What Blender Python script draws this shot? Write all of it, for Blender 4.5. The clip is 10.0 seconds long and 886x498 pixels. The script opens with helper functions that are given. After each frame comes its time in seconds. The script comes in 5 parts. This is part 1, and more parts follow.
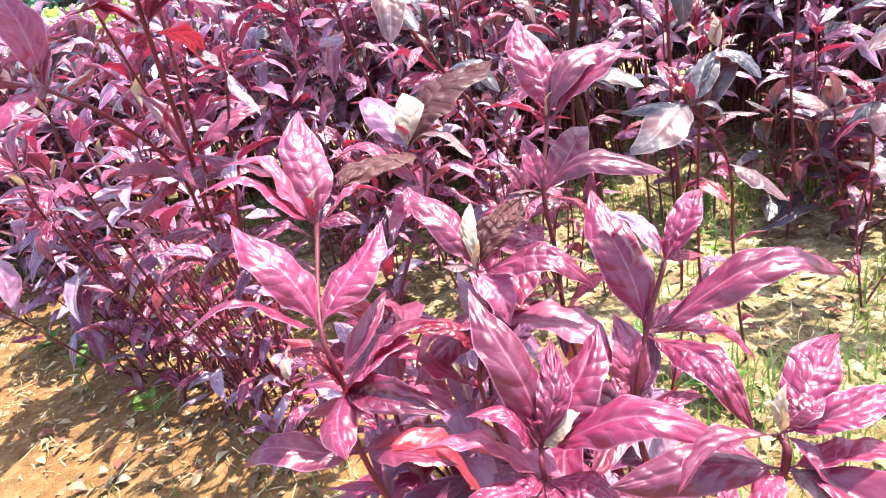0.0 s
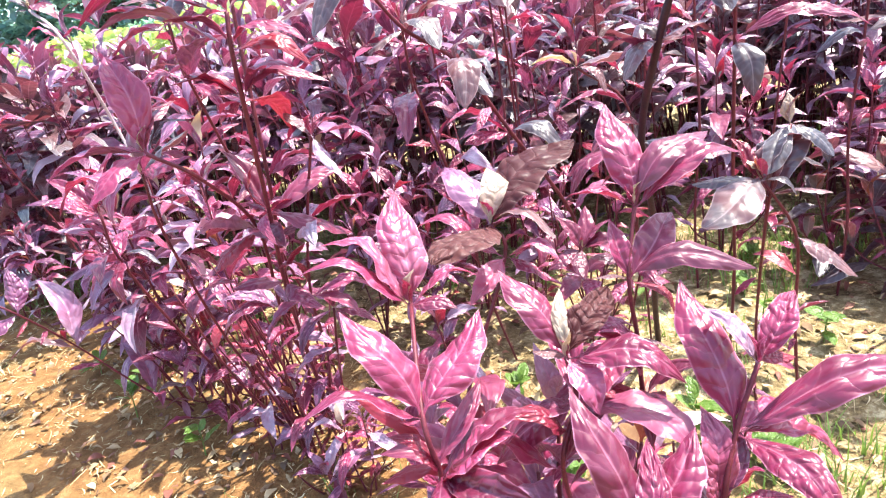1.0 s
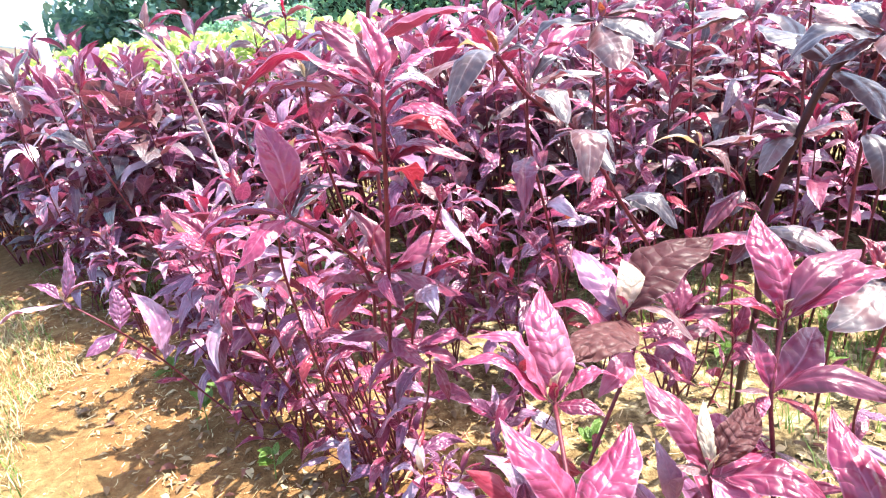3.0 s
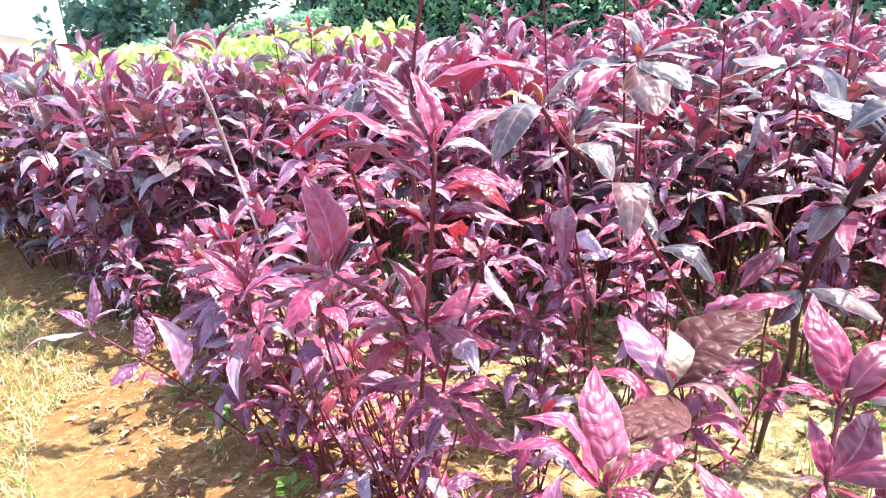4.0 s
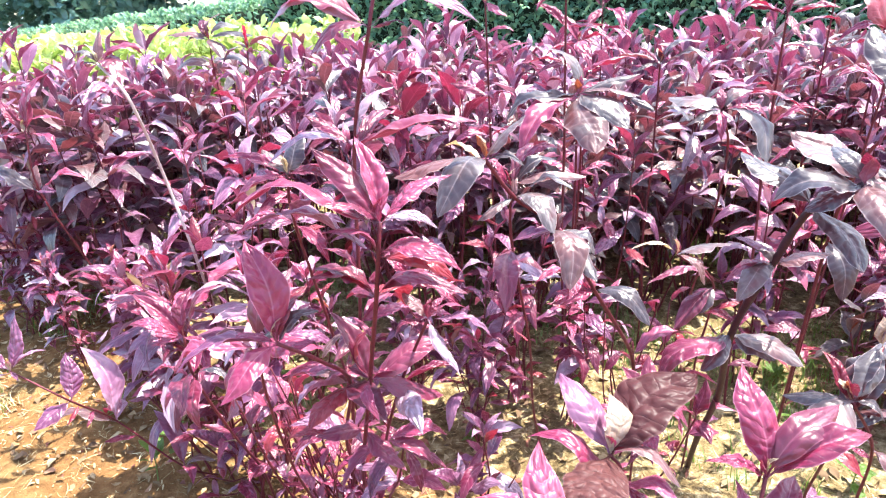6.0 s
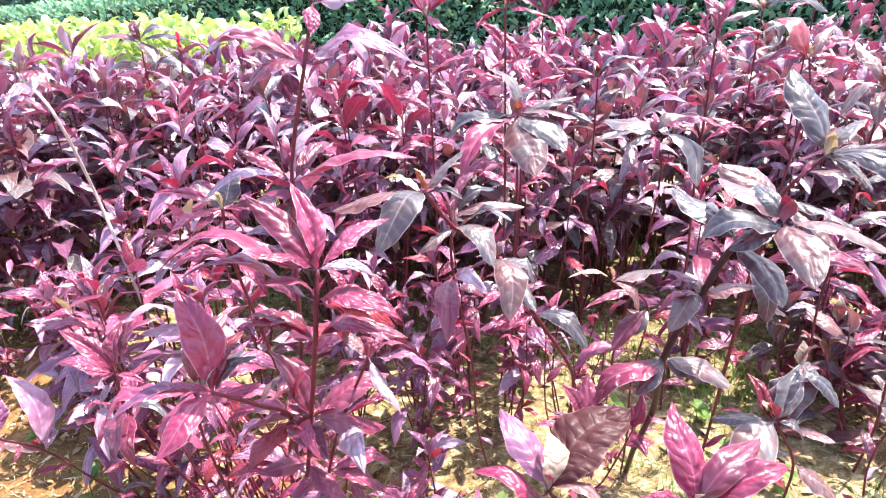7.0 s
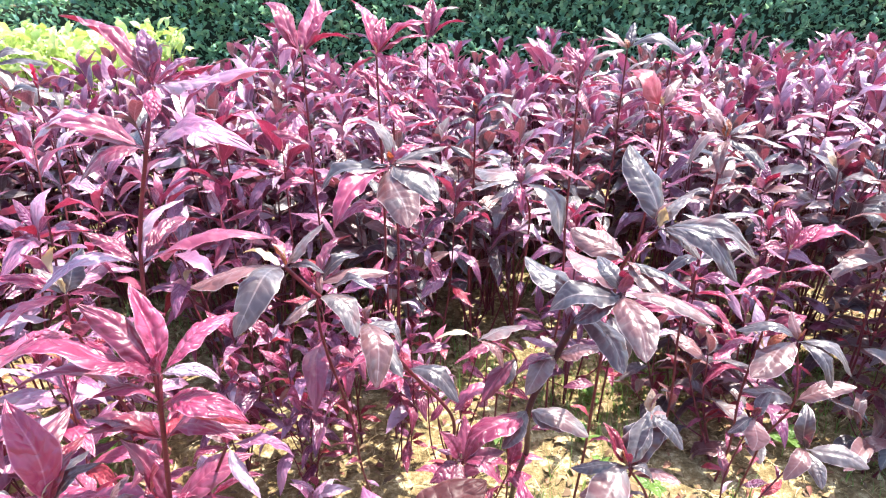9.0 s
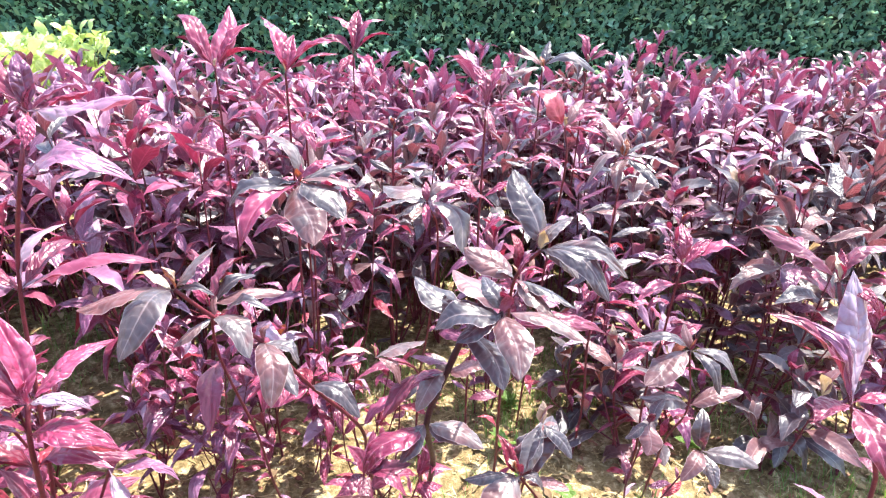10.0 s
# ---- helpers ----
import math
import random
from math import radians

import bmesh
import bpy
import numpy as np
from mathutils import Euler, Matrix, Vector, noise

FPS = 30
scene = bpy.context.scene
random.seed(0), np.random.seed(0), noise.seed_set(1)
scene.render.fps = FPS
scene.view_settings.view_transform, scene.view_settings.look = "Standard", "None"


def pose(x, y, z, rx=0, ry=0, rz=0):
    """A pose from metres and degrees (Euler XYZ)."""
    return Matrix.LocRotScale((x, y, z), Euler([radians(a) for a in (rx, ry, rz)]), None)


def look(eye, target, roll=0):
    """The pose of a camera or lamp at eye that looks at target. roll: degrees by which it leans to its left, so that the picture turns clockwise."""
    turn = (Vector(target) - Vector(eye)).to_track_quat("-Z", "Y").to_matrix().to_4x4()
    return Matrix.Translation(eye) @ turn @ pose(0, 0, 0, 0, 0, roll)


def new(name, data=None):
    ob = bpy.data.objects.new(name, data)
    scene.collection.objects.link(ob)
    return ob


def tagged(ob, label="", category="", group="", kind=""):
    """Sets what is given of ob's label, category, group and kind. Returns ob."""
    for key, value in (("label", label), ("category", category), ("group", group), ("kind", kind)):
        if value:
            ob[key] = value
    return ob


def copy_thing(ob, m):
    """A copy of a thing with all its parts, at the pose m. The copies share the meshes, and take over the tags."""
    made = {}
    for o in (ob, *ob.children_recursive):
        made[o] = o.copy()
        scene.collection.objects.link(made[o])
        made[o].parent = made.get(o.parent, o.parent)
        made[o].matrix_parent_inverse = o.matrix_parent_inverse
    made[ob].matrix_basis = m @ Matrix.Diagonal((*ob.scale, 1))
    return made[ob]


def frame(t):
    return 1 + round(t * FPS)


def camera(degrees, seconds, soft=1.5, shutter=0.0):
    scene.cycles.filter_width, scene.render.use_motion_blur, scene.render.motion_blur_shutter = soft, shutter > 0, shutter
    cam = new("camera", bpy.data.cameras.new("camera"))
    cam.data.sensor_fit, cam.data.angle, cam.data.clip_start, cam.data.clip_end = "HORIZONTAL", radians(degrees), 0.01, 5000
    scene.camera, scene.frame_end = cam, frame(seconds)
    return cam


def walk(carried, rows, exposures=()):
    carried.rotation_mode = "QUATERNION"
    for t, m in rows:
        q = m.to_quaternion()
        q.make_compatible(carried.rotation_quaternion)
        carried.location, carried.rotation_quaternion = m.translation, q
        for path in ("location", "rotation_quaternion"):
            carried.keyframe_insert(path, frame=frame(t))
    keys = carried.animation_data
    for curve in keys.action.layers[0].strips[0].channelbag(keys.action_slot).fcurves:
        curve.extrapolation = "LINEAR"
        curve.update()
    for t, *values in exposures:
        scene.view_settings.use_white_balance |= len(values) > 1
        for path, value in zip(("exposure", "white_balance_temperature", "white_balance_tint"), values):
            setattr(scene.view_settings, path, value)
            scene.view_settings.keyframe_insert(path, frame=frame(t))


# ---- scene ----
cam = camera(69.6, 10.0, soft=1.22)
PATH = [
    (0, (0.166, -0.059, 0.803), (-0.035, 1.773, 0.027), -12.9),
    (0.5, (0.146, -0.056, 0.838), (-0.079, 1.791, 0.103), -12.2),
    (1, (0.112, -0.053, 0.881), (-0.145, 1.797, 0.165), -11.3),
    (1.5, (0.077, -0.051, 0.912), (-0.234, 1.801, 0.222), -10.8),
    (2, (0.057, -0.051, 0.935), (-0.292, 1.8, 0.263), -10.3),
    (2.5, (0.037, -0.04, 0.955), (-0.311, 1.809, 0.277), -8.8),
    (2.7, (0.027, -0.045, 0.963), (-0.332, 1.803, 0.286), -8.1),
    (3.8, (-0.031, -0.021, 1.044), (-0.397, 1.826, 0.371), -6.7),
    (4, (-0.039, -0.016, 1.054), (-0.413, 1.831, 0.384), -5.9),
    (4.5, (-0.047, -0.002, 1.074), (-0.395, 1.846, 0.392), -4.5),
    (5, (-0.052, 0.013, 1.096), (-0.35, 1.858, 0.385), -4.2),
    (5.5, (-0.05, 0.022, 1.124), (-0.303, 1.876, 0.417), -4.3),
    (5.7, (-0.045, 0.019, 1.131), (-0.272, 1.875, 0.42), -4.4),
    (6.8, (-0.037, 0.039, 1.193), (-0.109, 1.879, 0.413), -2.6),
    (7, (-0.029, 0.044, 1.204), (-0.056, 1.89, 0.436), -2.8),
    (7.5, (-0.007, 0.052, 1.233), (0.04, 1.9, 0.47), -2.6),
    (8, (0.008, 0.055, 1.263), (0.112, 1.899, 0.496), -2.2),
    (8.5, (0.018, 0.063, 1.286), (0.202, 1.901, 0.519), -1.1),
    (9, (0.046, 0.071, 1.307), (0.301, 1.892, 0.521), -1.1),
    (9.5, (0.081, 0.061, 1.316), (0.416, 1.862, 0.515), -0.2),
    (10, (0.129, 0.04, 1.342), (0.543, 1.836, 0.565), 0.6),
]
walk(cam, [(t, look(eye, target, roll)) for t, eye, target, roll in PATH], [(0, 2.22), (2.5, 2.30), (4.5, 2.30), (7, 2.24), (8.5, 2.20), (10, 2.20)])

# ---- light ----
SUN_TO = Vector((0.38, 0.17, 0.91)).normalized()
world = bpy.data.worlds.new("world")
scene.world = world
world.use_nodes = True
wn = world.node_tree.nodes
sky = wn.new("ShaderNodeTexSky")
sky.sky_type = "NISHITA"
sky.sun_disc = False
sky.sun_elevation = math.asin(SUN_TO.z)
sky.sun_rotation = math.atan2(SUN_TO.x, SUN_TO.y)
sky.air_density, sky.dust_density, sky.ozone_density = 1.0, 2.0, 1.0
wn["Background"].inputs["Strength"].default_value = 0.15
world.node_tree.links.new(sky.outputs["Color"], wn["Background"].inputs["Color"])
sun = new("sun", bpy.data.lights.new("sun", "SUN"))
sun.data.energy, sun.data.angle, sun.data.color = 3.5, radians(0.55), (1.0, 0.95, 0.87)
sun.matrix_world = look(SUN_TO * 30, (0, 0, 0))

# ---- materials ----


def start(name):
    m = bpy.data.materials.new(name)
    m.use_nodes = True
    nt = m.node_tree
    nt.nodes.clear()
    out = nt.nodes.new("ShaderNodeOutputMaterial")
    return m, nt, out


def node(nt, kind, values=None, **props):
    n = nt.nodes.new(kind)
    for k, v in props.items():
        setattr(n, k, v)
    for k, v in (values or {}).items():
        if isinstance(v, bpy.types.NodeSocket):
            nt.links.new(v, n.inputs[k])
        else:
            n.inputs[k].default_value = v
    return n


def maths(nt, op, a, b=0.0, c=0.0):
    n = node(nt, "ShaderNodeMath", operation=op)
    for i, v in enumerate((a, b, c)):
        if isinstance(v, bpy.types.NodeSocket):
            nt.links.new(v, n.inputs[i])
        else:
            n.inputs[i].default_value = v
    return n.outputs[0]


def ramp(nt, fac, *stops):
    n = node(nt, "ShaderNodeValToRGB", {"Fac": fac})
    e = n.color_ramp.elements
    while len(e) < len(stops):
        e.new(0.5)
    for el, (p, c) in zip(e, stops):
        el.position, el.color = p, (*c, 1)
    return n.outputs["Color"]


def mix(nt, fac, a, b, kind="MIX"):
    n = node(nt, "ShaderNodeMix", data_type="RGBA", blend_type=kind)
    for i, v in ((0, fac), (6, a), (7, b)):
        if isinstance(v, bpy.types.NodeSocket):
            nt.links.new(v, n.inputs[i])
        else:
            n.inputs[i].default_value = (*v, 1) if i else v
    return n.outputs[2]


def leaf_material(name, stops, through_tint, vein, gloss=0.40, joined=False, light=0.32, bump=0.6, veins=9.0, coat=0.6, sheen=0.4):
    """A leaf: varied from leaf to leaf, quilted between midrib and side veins, with blotches, specks and light through the blade."""
    m, nt, out = start(name)
    if joined:
        rnd = node(nt, "ShaderNodeNewGeometry").outputs["Random Per Island"]
    else:
        rnd = node(nt, "ShaderNodeObjectInfo").outputs["Random"]
    uv = node(nt, "ShaderNodeUVMap")
    sep = node(nt, "ShaderNodeSeparateXYZ", {0: uv.outputs[0]})
    u, v = sep.outputs[0], sep.outputs[1]
    across = maths(nt, "ABSOLUTE", maths(nt, "SUBTRACT", v, 0.5))
    coord = node(nt, "ShaderNodeTexCoord").outputs["Object"]
    own = node(nt, "ShaderNodeCombineXYZ", {0: u, 1: maths(nt, "MULTIPLY", v, 0.34), 2: maths(nt, "MULTIPLY", rnd, 60.0)}).outputs[0]
    warp = node(nt, "ShaderNodeTexNoise", {"Vector": own, "Scale": 4.0, "Detail": 2.0}).outputs["Fac"]
    lane = maths(nt, "ADD", maths(nt, "SUBTRACT", maths(nt, "MULTIPLY", u, veins), maths(nt, "MULTIPLY", across, 2.0)), maths(nt, "MULTIPLY", warp, 1.9))
    side = maths(nt, "POWER", maths(nt, "ABSOLUTE", maths(nt, "SINE", maths(nt, "MULTIPLY", lane, 3.1416))), 0.35)
    rib = node(nt, "ShaderNodeMapRange", {"Value": across, "From Min": 0.008, "From Max": 0.035, "To Min": 1.0, "To Max": 0.0}).outputs[0]
    cells = node(nt, "ShaderNodeCombineXYZ", {0: lane, 1: maths(nt, "MULTIPLY", v, 4.6), 2: maths(nt, "MULTIPLY", rnd, 40.0)})
    pillow = node(nt, "ShaderNodeTexVoronoi", {"Vector": cells.outputs[0], "Scale": 1.0, "Randomness": 0.8, "Smoothness": 0.35}, feature="SMOOTH_F1").outputs["Distance"]
    big = node(nt, "ShaderNodeTexNoise", {"Vector": own, "Scale": 3.6, "Detail": 3.0}).outputs["Fac"]
    fine = node(nt, "ShaderNodeTexNoise", {"Vector": own, "Scale": 48.0, "Detail": 3.0}).outputs["Fac"]
    pick = maths(nt, "ADD", maths(nt, "MULTIPLY", rnd, 0.9), maths(nt, "MULTIPLY", maths(nt, "SUBTRACT", big, 0.45), 0.7))
    colour = ramp(nt, pick, *stops)
    colour = mix(nt, maths(nt, "MULTIPLY", fine, 0.28), colour, tuple(c * 0.45 for c in stops[0][1]))
    colour = mix(nt, maths(nt, "MULTIPLY", rib, 0.35), colour, vein)
    colour = mix(nt, maths(nt, "MULTIPLY", maths(nt, "SUBTRACT", 1.0, side), 0.14), colour, vein)
    edge = node(nt, "ShaderNodeMapRange", {"Value": across, "From Min": 0.465, "From Max": 0.495}).outputs[0]
    colour = mix(nt, maths(nt, "MULTIPLY", edge, 0.7), colour, vein)
    specks = node(nt, "ShaderNodeTexVoronoi", {"Vector": own, "Scale": 16.0}).outputs["Distance"]
    worn = maths(nt, "MULTIPLY", node(nt, "ShaderNodeMapRange", {"Value": specks, "From Min": 0.06, "From Max": 0.12, "To Min": 1.0, "To Max": 0.0}).outputs[0], node(nt, "ShaderNodeMapRange", {"Value": big, "From Min": 0.52, "From Max": 0.66}).outputs[0])
    colour = mix(nt, maths(nt, "MULTIPLY", worn, 0.55), colour, (0.10, 0.05, 0.035))
    height = maths(nt, "ADD", maths(nt, "MULTIPLY", maths(nt, "POWER", pillow, 1.8), -1.7), maths(nt, "ADD", maths(nt, "MULTIPLY", side, 0.3), maths(nt, "MULTIPLY", fine, 0.10)))
    bumped = node(nt, "ShaderNodeBump", {"Strength": maths(nt, "MULTIPLY", maths(nt, "ADD", maths(nt, "FRACT", maths(nt, "MULTIPLY", rnd, 7.3)), 0.45), bump), "Distance": 0.005, "Height": height}).outputs[0]
    rough = maths(nt, "ADD", maths(nt, "MULTIPLY", fine, 0.2), gloss - 0.1)
    skin = node(nt, "ShaderNodeBsdfPrincipled", {"Base Color": colour, "Roughness": rough, "Normal": bumped, "Specular IOR Level": sheen, "Coat Weight": coat, "Coat Roughness": 0.35, "Coat IOR": 1.5, "Coat Normal": bumped})
    glow = node(nt, "ShaderNodeBsdfTranslucent", {"Color": mix(nt, 0.55, colour, through_tint), "Normal": bumped})
    both = node(nt, "ShaderNodeMixShader", {0: light, 1: skin.outputs[0], 2: glow.outputs[0]})
    nt.links.new(both.outputs[0], out.inputs[0])
    return m


MAGENTA = ((0.0, (0.12, 0.009, 0.037)), (0.35, (0.23, 0.020, 0.074)), (0.75, (0.32, 0.044, 0.116)), (1.0, (0.42, 0.115, 0.19)))
# Upper stops lean to pale lavender: sky sheen painted into the pink.
MIXED = ((0.0, (0.080, 0.016, 0.056)), (0.3, (0.172, 0.047, 0.122)), (0.65, (0.280, 0.132, 0.228)), (1.0, (0.46, 0.38, 0.47)))
# The blue-slate low stops put shade and sky reflection into the leaf colour.
DUSKY = ((0.0, (0.022, 0.022, 0.034)), (0.3, (0.048, 0.046, 0.060)), (0.5, (0.130, 0.112, 0.118)), (0.62, (0.120, 0.056, 0.062)), (0.88, (0.20, 0.085, 0.092)))
BROWN = ((0.0, (0.060, 0.022, 0.025)), (0.5, (0.092, 0.037, 0.038)), (1.0, (0.125, 0.054, 0.052)))
YOUNG = ((0.0, (0.34, 0.27, 0.20)), (0.5, (0.43, 0.36, 0.28)), (1.0, (0.46, 0.25, 0.22)))
RED = ((0.0, (0.14, 0.008, 0.028)), (0.5, (0.23, 0.016, 0.044)), (1.0, (0.31, 0.035, 0.055)))
PINK_VEIN, GREY_VEIN = (0.56, 0.24, 0.34), (0.46, 0.36, 0.37)
LEAF_MATS = [
    leaf_material("magenta leaf", MAGENTA, (0.55, 0.02, 0.07), PINK_VEIN, bump=0.5, light=0.22),
    leaf_material("dusky leaf", DUSKY, (0.42, 0.05, 0.08), GREY_VEIN, gloss=0.38, light=0.22, bump=0.26, coat=0.6),
    leaf_material("puckered brown leaf", BROWN, (0.5, 0.05, 0.06), (0.18, 0.10, 0.10), bump=0.85, light=0.25, gloss=0.48, coat=0.10, sheen=0.16),
    leaf_material("young leaf", YOUNG, (0.6, 0.35, 0.08), (0.55, 0.42, 0.25), light=0.3, bump=0.3),
    leaf_material("red leaf", RED, (0.45, 0.022, 0.050), (0.40, 0.07, 0.09), light=0.28, bump=0.45),
    leaf_material("mixed pink leaf", MIXED, (0.46, 0.03, 0.10), PINK_VEIN, light=0.20, bump=0.5, gloss=0.36, coat=0.7),
    leaf_material("maroon leaf", ((0.0, (0.09, 0.012, 0.035)), (0.5, (0.17, 0.022, 0.06)), (1.0, (0.26, 0.05, 0.11))), (0.36, 0.02, 0.06), (0.40, 0.12, 0.19), light=0.22, bump=0.35),
    leaf_material("rusty young leaf", ((0.0, (0.20, 0.045, 0.03)), (0.5, (0.30, 0.085, 0.04)), (1.0, (0.38, 0.15, 0.07))), (0.6, 0.12, 0.04), (0.40, 0.20, 0.12), light=0.3, bump=0.35),
]
FAR_MATS = [
    leaf_material("magenta foliage", tuple((p, tuple(0.94 * c for c in q)) for p, q in MIXED), (0.46, 0.03, 0.10), PINK_VEIN, joined=True, light=0.20, gloss=0.34, bump=0.4, coat=1.0),
    leaf_material("dusky foliage", DUSKY, (0.42, 0.05, 0.08), GREY_VEIN, gloss=0.36, light=0.22, joined=True, bump=0.3, coat=0.8),
]
LIME = leaf_material("lime leaf", ((0.0, (0.24, 0.38, 0.09)), (0.5, (0.50, 0.62, 0.22)), (1.0, (0.68, 0.75, 0.44))), (0.62, 0.75, 0.14), (0.6, 0.62, 0.2), joined=True, light=0.35)
# Hedge ramp: dark stops paint shaded gaps, pale stops paint sunlit glints.
HEDGE = leaf_material("hedge leaf", ((0.0, (0.05, 0.17, 0.15)), (0.45, (0.20, 0.46, 0.36)), (0.8, (0.44, 0.68, 0.44)), (1.0, (0.68, 0.80, 0.52))), (0.38, 0.62, 0.28), (0.2, 0.32, 0.14), joined=True, light=0.42, gloss=0.34)
# Tree leaves lightened towards blue: the haze of distance is in their colour.
TREE = leaf_material("tree leaf", ((0.0, (0.08, 0.19, 0.20)), (0.5, (0.16, 0.33, 0.31)), (1.0, (0.30, 0.48, 0.38))), (0.2, 0.4, 0.16), (0.12, 0.2, 0.12), joined=True, light=0.35)
WEED = leaf_material("weed leaf", ((0.0, (0.04, 0.10, 0.02)), (0.5, (0.09, 0.18, 0.03)), (1.0, (0.20, 0.28, 0.06))), (0.3, 0.5, 0.05), (0.2, 0.3, 0.1), joined=True, light=0.3, coat=0.1)


def plain(name, stops, scale, rough=0.8, bump=0.4, dist=0.004, joined=False, spec=0.3):
    m, nt, out = start(name)
    coord = node(nt, "ShaderNodeTexCoord").outputs["Object"]
    n1 = node(nt, "ShaderNodeTexNoise", {"Vector": coord, "Scale": scale, "Detail": 6.0, "Roughness": 0.65}).outputs["Fac"]
    n2 = node(nt, "ShaderNodeTexNoise", {"Vector": coord, "Scale": scale * 7, "Detail": 3.0}).outputs["Fac"]
    f = maths(nt, "ADD", maths(nt, "MULTIPLY", n1, 0.7), maths(nt, "MULTIPLY", n2, 0.3))
    if joined:
        f = maths(nt, "ADD", maths(nt, "MULTIPLY", f, 0.5), maths(nt, "MULTIPLY", node(nt, "ShaderNodeNewGeometry").outputs["Random Per Island"], 0.55))
    b = node(nt, "ShaderNodeBump", {"Strength": bump, "Distance": dist, "Height": f}).outputs[0]
    p = node(nt, "ShaderNodeBsdfPrincipled", {"Base Color": ramp(nt, f, *stops), "Roughness": rough, "Normal": b, "Specular IOR Level": spec})
    nt.links.new(p.outputs[0], out.inputs[0])
    return m


STEM = plain("dark red stem", ((0.25, (0.04, 0.008, 0.013)), (0.5, (0.105, 0.016, 0.027)), (0.75, (0.22, 0.038, 0.052))), 60.0, 0.5, 0.5, 0.002)
# STEM darkened to near-black purple: the shade on one thick stem is painted in.
DARK_STEM = plain("shade-darkened purple stem", ((0.25, (0.014, 0.006, 0.009)), (0.5, (0.035, 0.010, 0.015)), (0.75, (0.075, 0.020, 0.028))), 60.0, 0.5, 0.6, 0.002)
PALE_STEM = plain("bleached stem", ((0.25, (0.36, 0.25, 0.25)), (0.7, (0.58, 0.48, 0.48))), 60.0, 0.6, 0.5, 0.002)
STRAW = plain("dry straw", ((0.2, (0.20, 0.13, 0.06)), (0.5, (0.40, 0.30, 0.14)), (0.8, (0.62, 0.53, 0.31))), 20.0, 0.7, 0.2, 0.002, joined=True)
MULCH = plain("dry fallen leaf", ((0.2, (0.08, 0.045, 0.03)), (0.5, (0.22, 0.14, 0.07)), (0.8, (0.46, 0.36, 0.20))), 30.0, 0.75, 0.4, 0.002, joined=True)
SHED = plain("shed red-brown leaf", ((0.2, (0.10, 0.03, 0.025)), (0.5, (0.22, 0.08, 0.05)), (0.8, (0.34, 0.20, 0.11))), 30.0, 0.6, 0.4, 0.002, joined=True)
POST = plain("whitewashed wood", ((0.25, (0.62, 0.60, 0.56)), (0.6, (0.80, 0.79, 0.76))), 14.0, 0.6, 0.4, 0.003)
BARK = plain("bark", ((0.25, (0.05, 0.035, 0.025)), (0.7, (0.14, 0.10, 0.07))), 12.0, 0.9, 0.8, 0.02)
HOUSE = plain("pale plaster", ((0.3, (0.70, 0.70, 0.68)), (0.7, (0.80, 0.80, 0.78))), 2.0, 0.8, 0.2, 0.004)
ROOF = plain("pale blue roof sheet", ((0.3, (0.42, 0.52, 0.58)), (0.7, (0.52, 0.62, 0.68))), 3.0, 0.5, 0.2, 0.004)


def soil_material():
    """Ochre earth, with bleached clippings, painted sun dapples and shade, and moss-green dust."""
    m, nt, out = start("ochre soil")
    coord = node(nt, "ShaderNodeTexCoord").outputs["Object"]
    broad = node(nt, "ShaderNodeTexNoise", {"Vector": coord, "Scale": 1.7, "Detail": 5.0, "Roughness": 0.6}).outputs["Fac"]
    clod = node(nt, "ShaderNodeTexNoise", {"Vector": coord, "Scale": 26.0, "Detail": 8.0, "Roughness": 0.7}).outputs["Fac"]
    grit = node(nt, "ShaderNodeTexVoronoi", {"Vector": coord, "Scale": 170.0}).outputs["Distance"]
    base = ramp(nt, clod, (0.25, (0.095, 0.046, 0.017)), (0.5, (0.19, 0.098, 0.037)), (0.75, (0.31, 0.19, 0.085)))
    base = mix(nt, node(nt, "ShaderNodeMapRange", {"Value": broad, "From Min": 0.5, "From Max": 0.68}).outputs[0], base, ramp(nt, clod, (0.3, (0.10, 0.068, 0.026)), (0.7, (0.27, 0.205, 0.09))))
    xyz = node(nt, "ShaderNodeSeparateXYZ", {0: coord})
    inner = maths(nt, "ADD", maths(nt, "MULTIPLY", xyz.outputs[0], 0.8), maths(nt, "ADD", maths(nt, "MULTIPLY", xyz.outputs[1], 0.9), maths(nt, "MULTIPLY", broad, 0.9)))
    cover = node(nt, "ShaderNodeMapRange", {"Value": inner, "From Min": 1.15, "From Max": 1.7, "To Max": 0.8}).outputs[0]
    # pale litter whose cream and dark mottle also paints sun dapples and shade
    base = mix(nt, cover, base, ramp(nt, clod, (0.34, (0.055, 0.042, 0.019)), (0.52, (0.24, 0.19, 0.095)), (0.68, (0.60, 0.54, 0.34))))
    h = maths(nt, "ADD", clod, maths(nt, "MULTIPLY", grit, 0.25))
    b = node(nt, "ShaderNodeBump", {"Strength": 0.8, "Distance": 0.012, "Height": h}).outputs[0]
    p = node(nt, "ShaderNodeBsdfPrincipled", {"Base Color": base, "Roughness": 0.95, "Normal": b, "Specular IOR Level": 0.15})
    nt.links.new(p.outputs[0], out.inputs[0])
    return m


SOIL = soil_material()

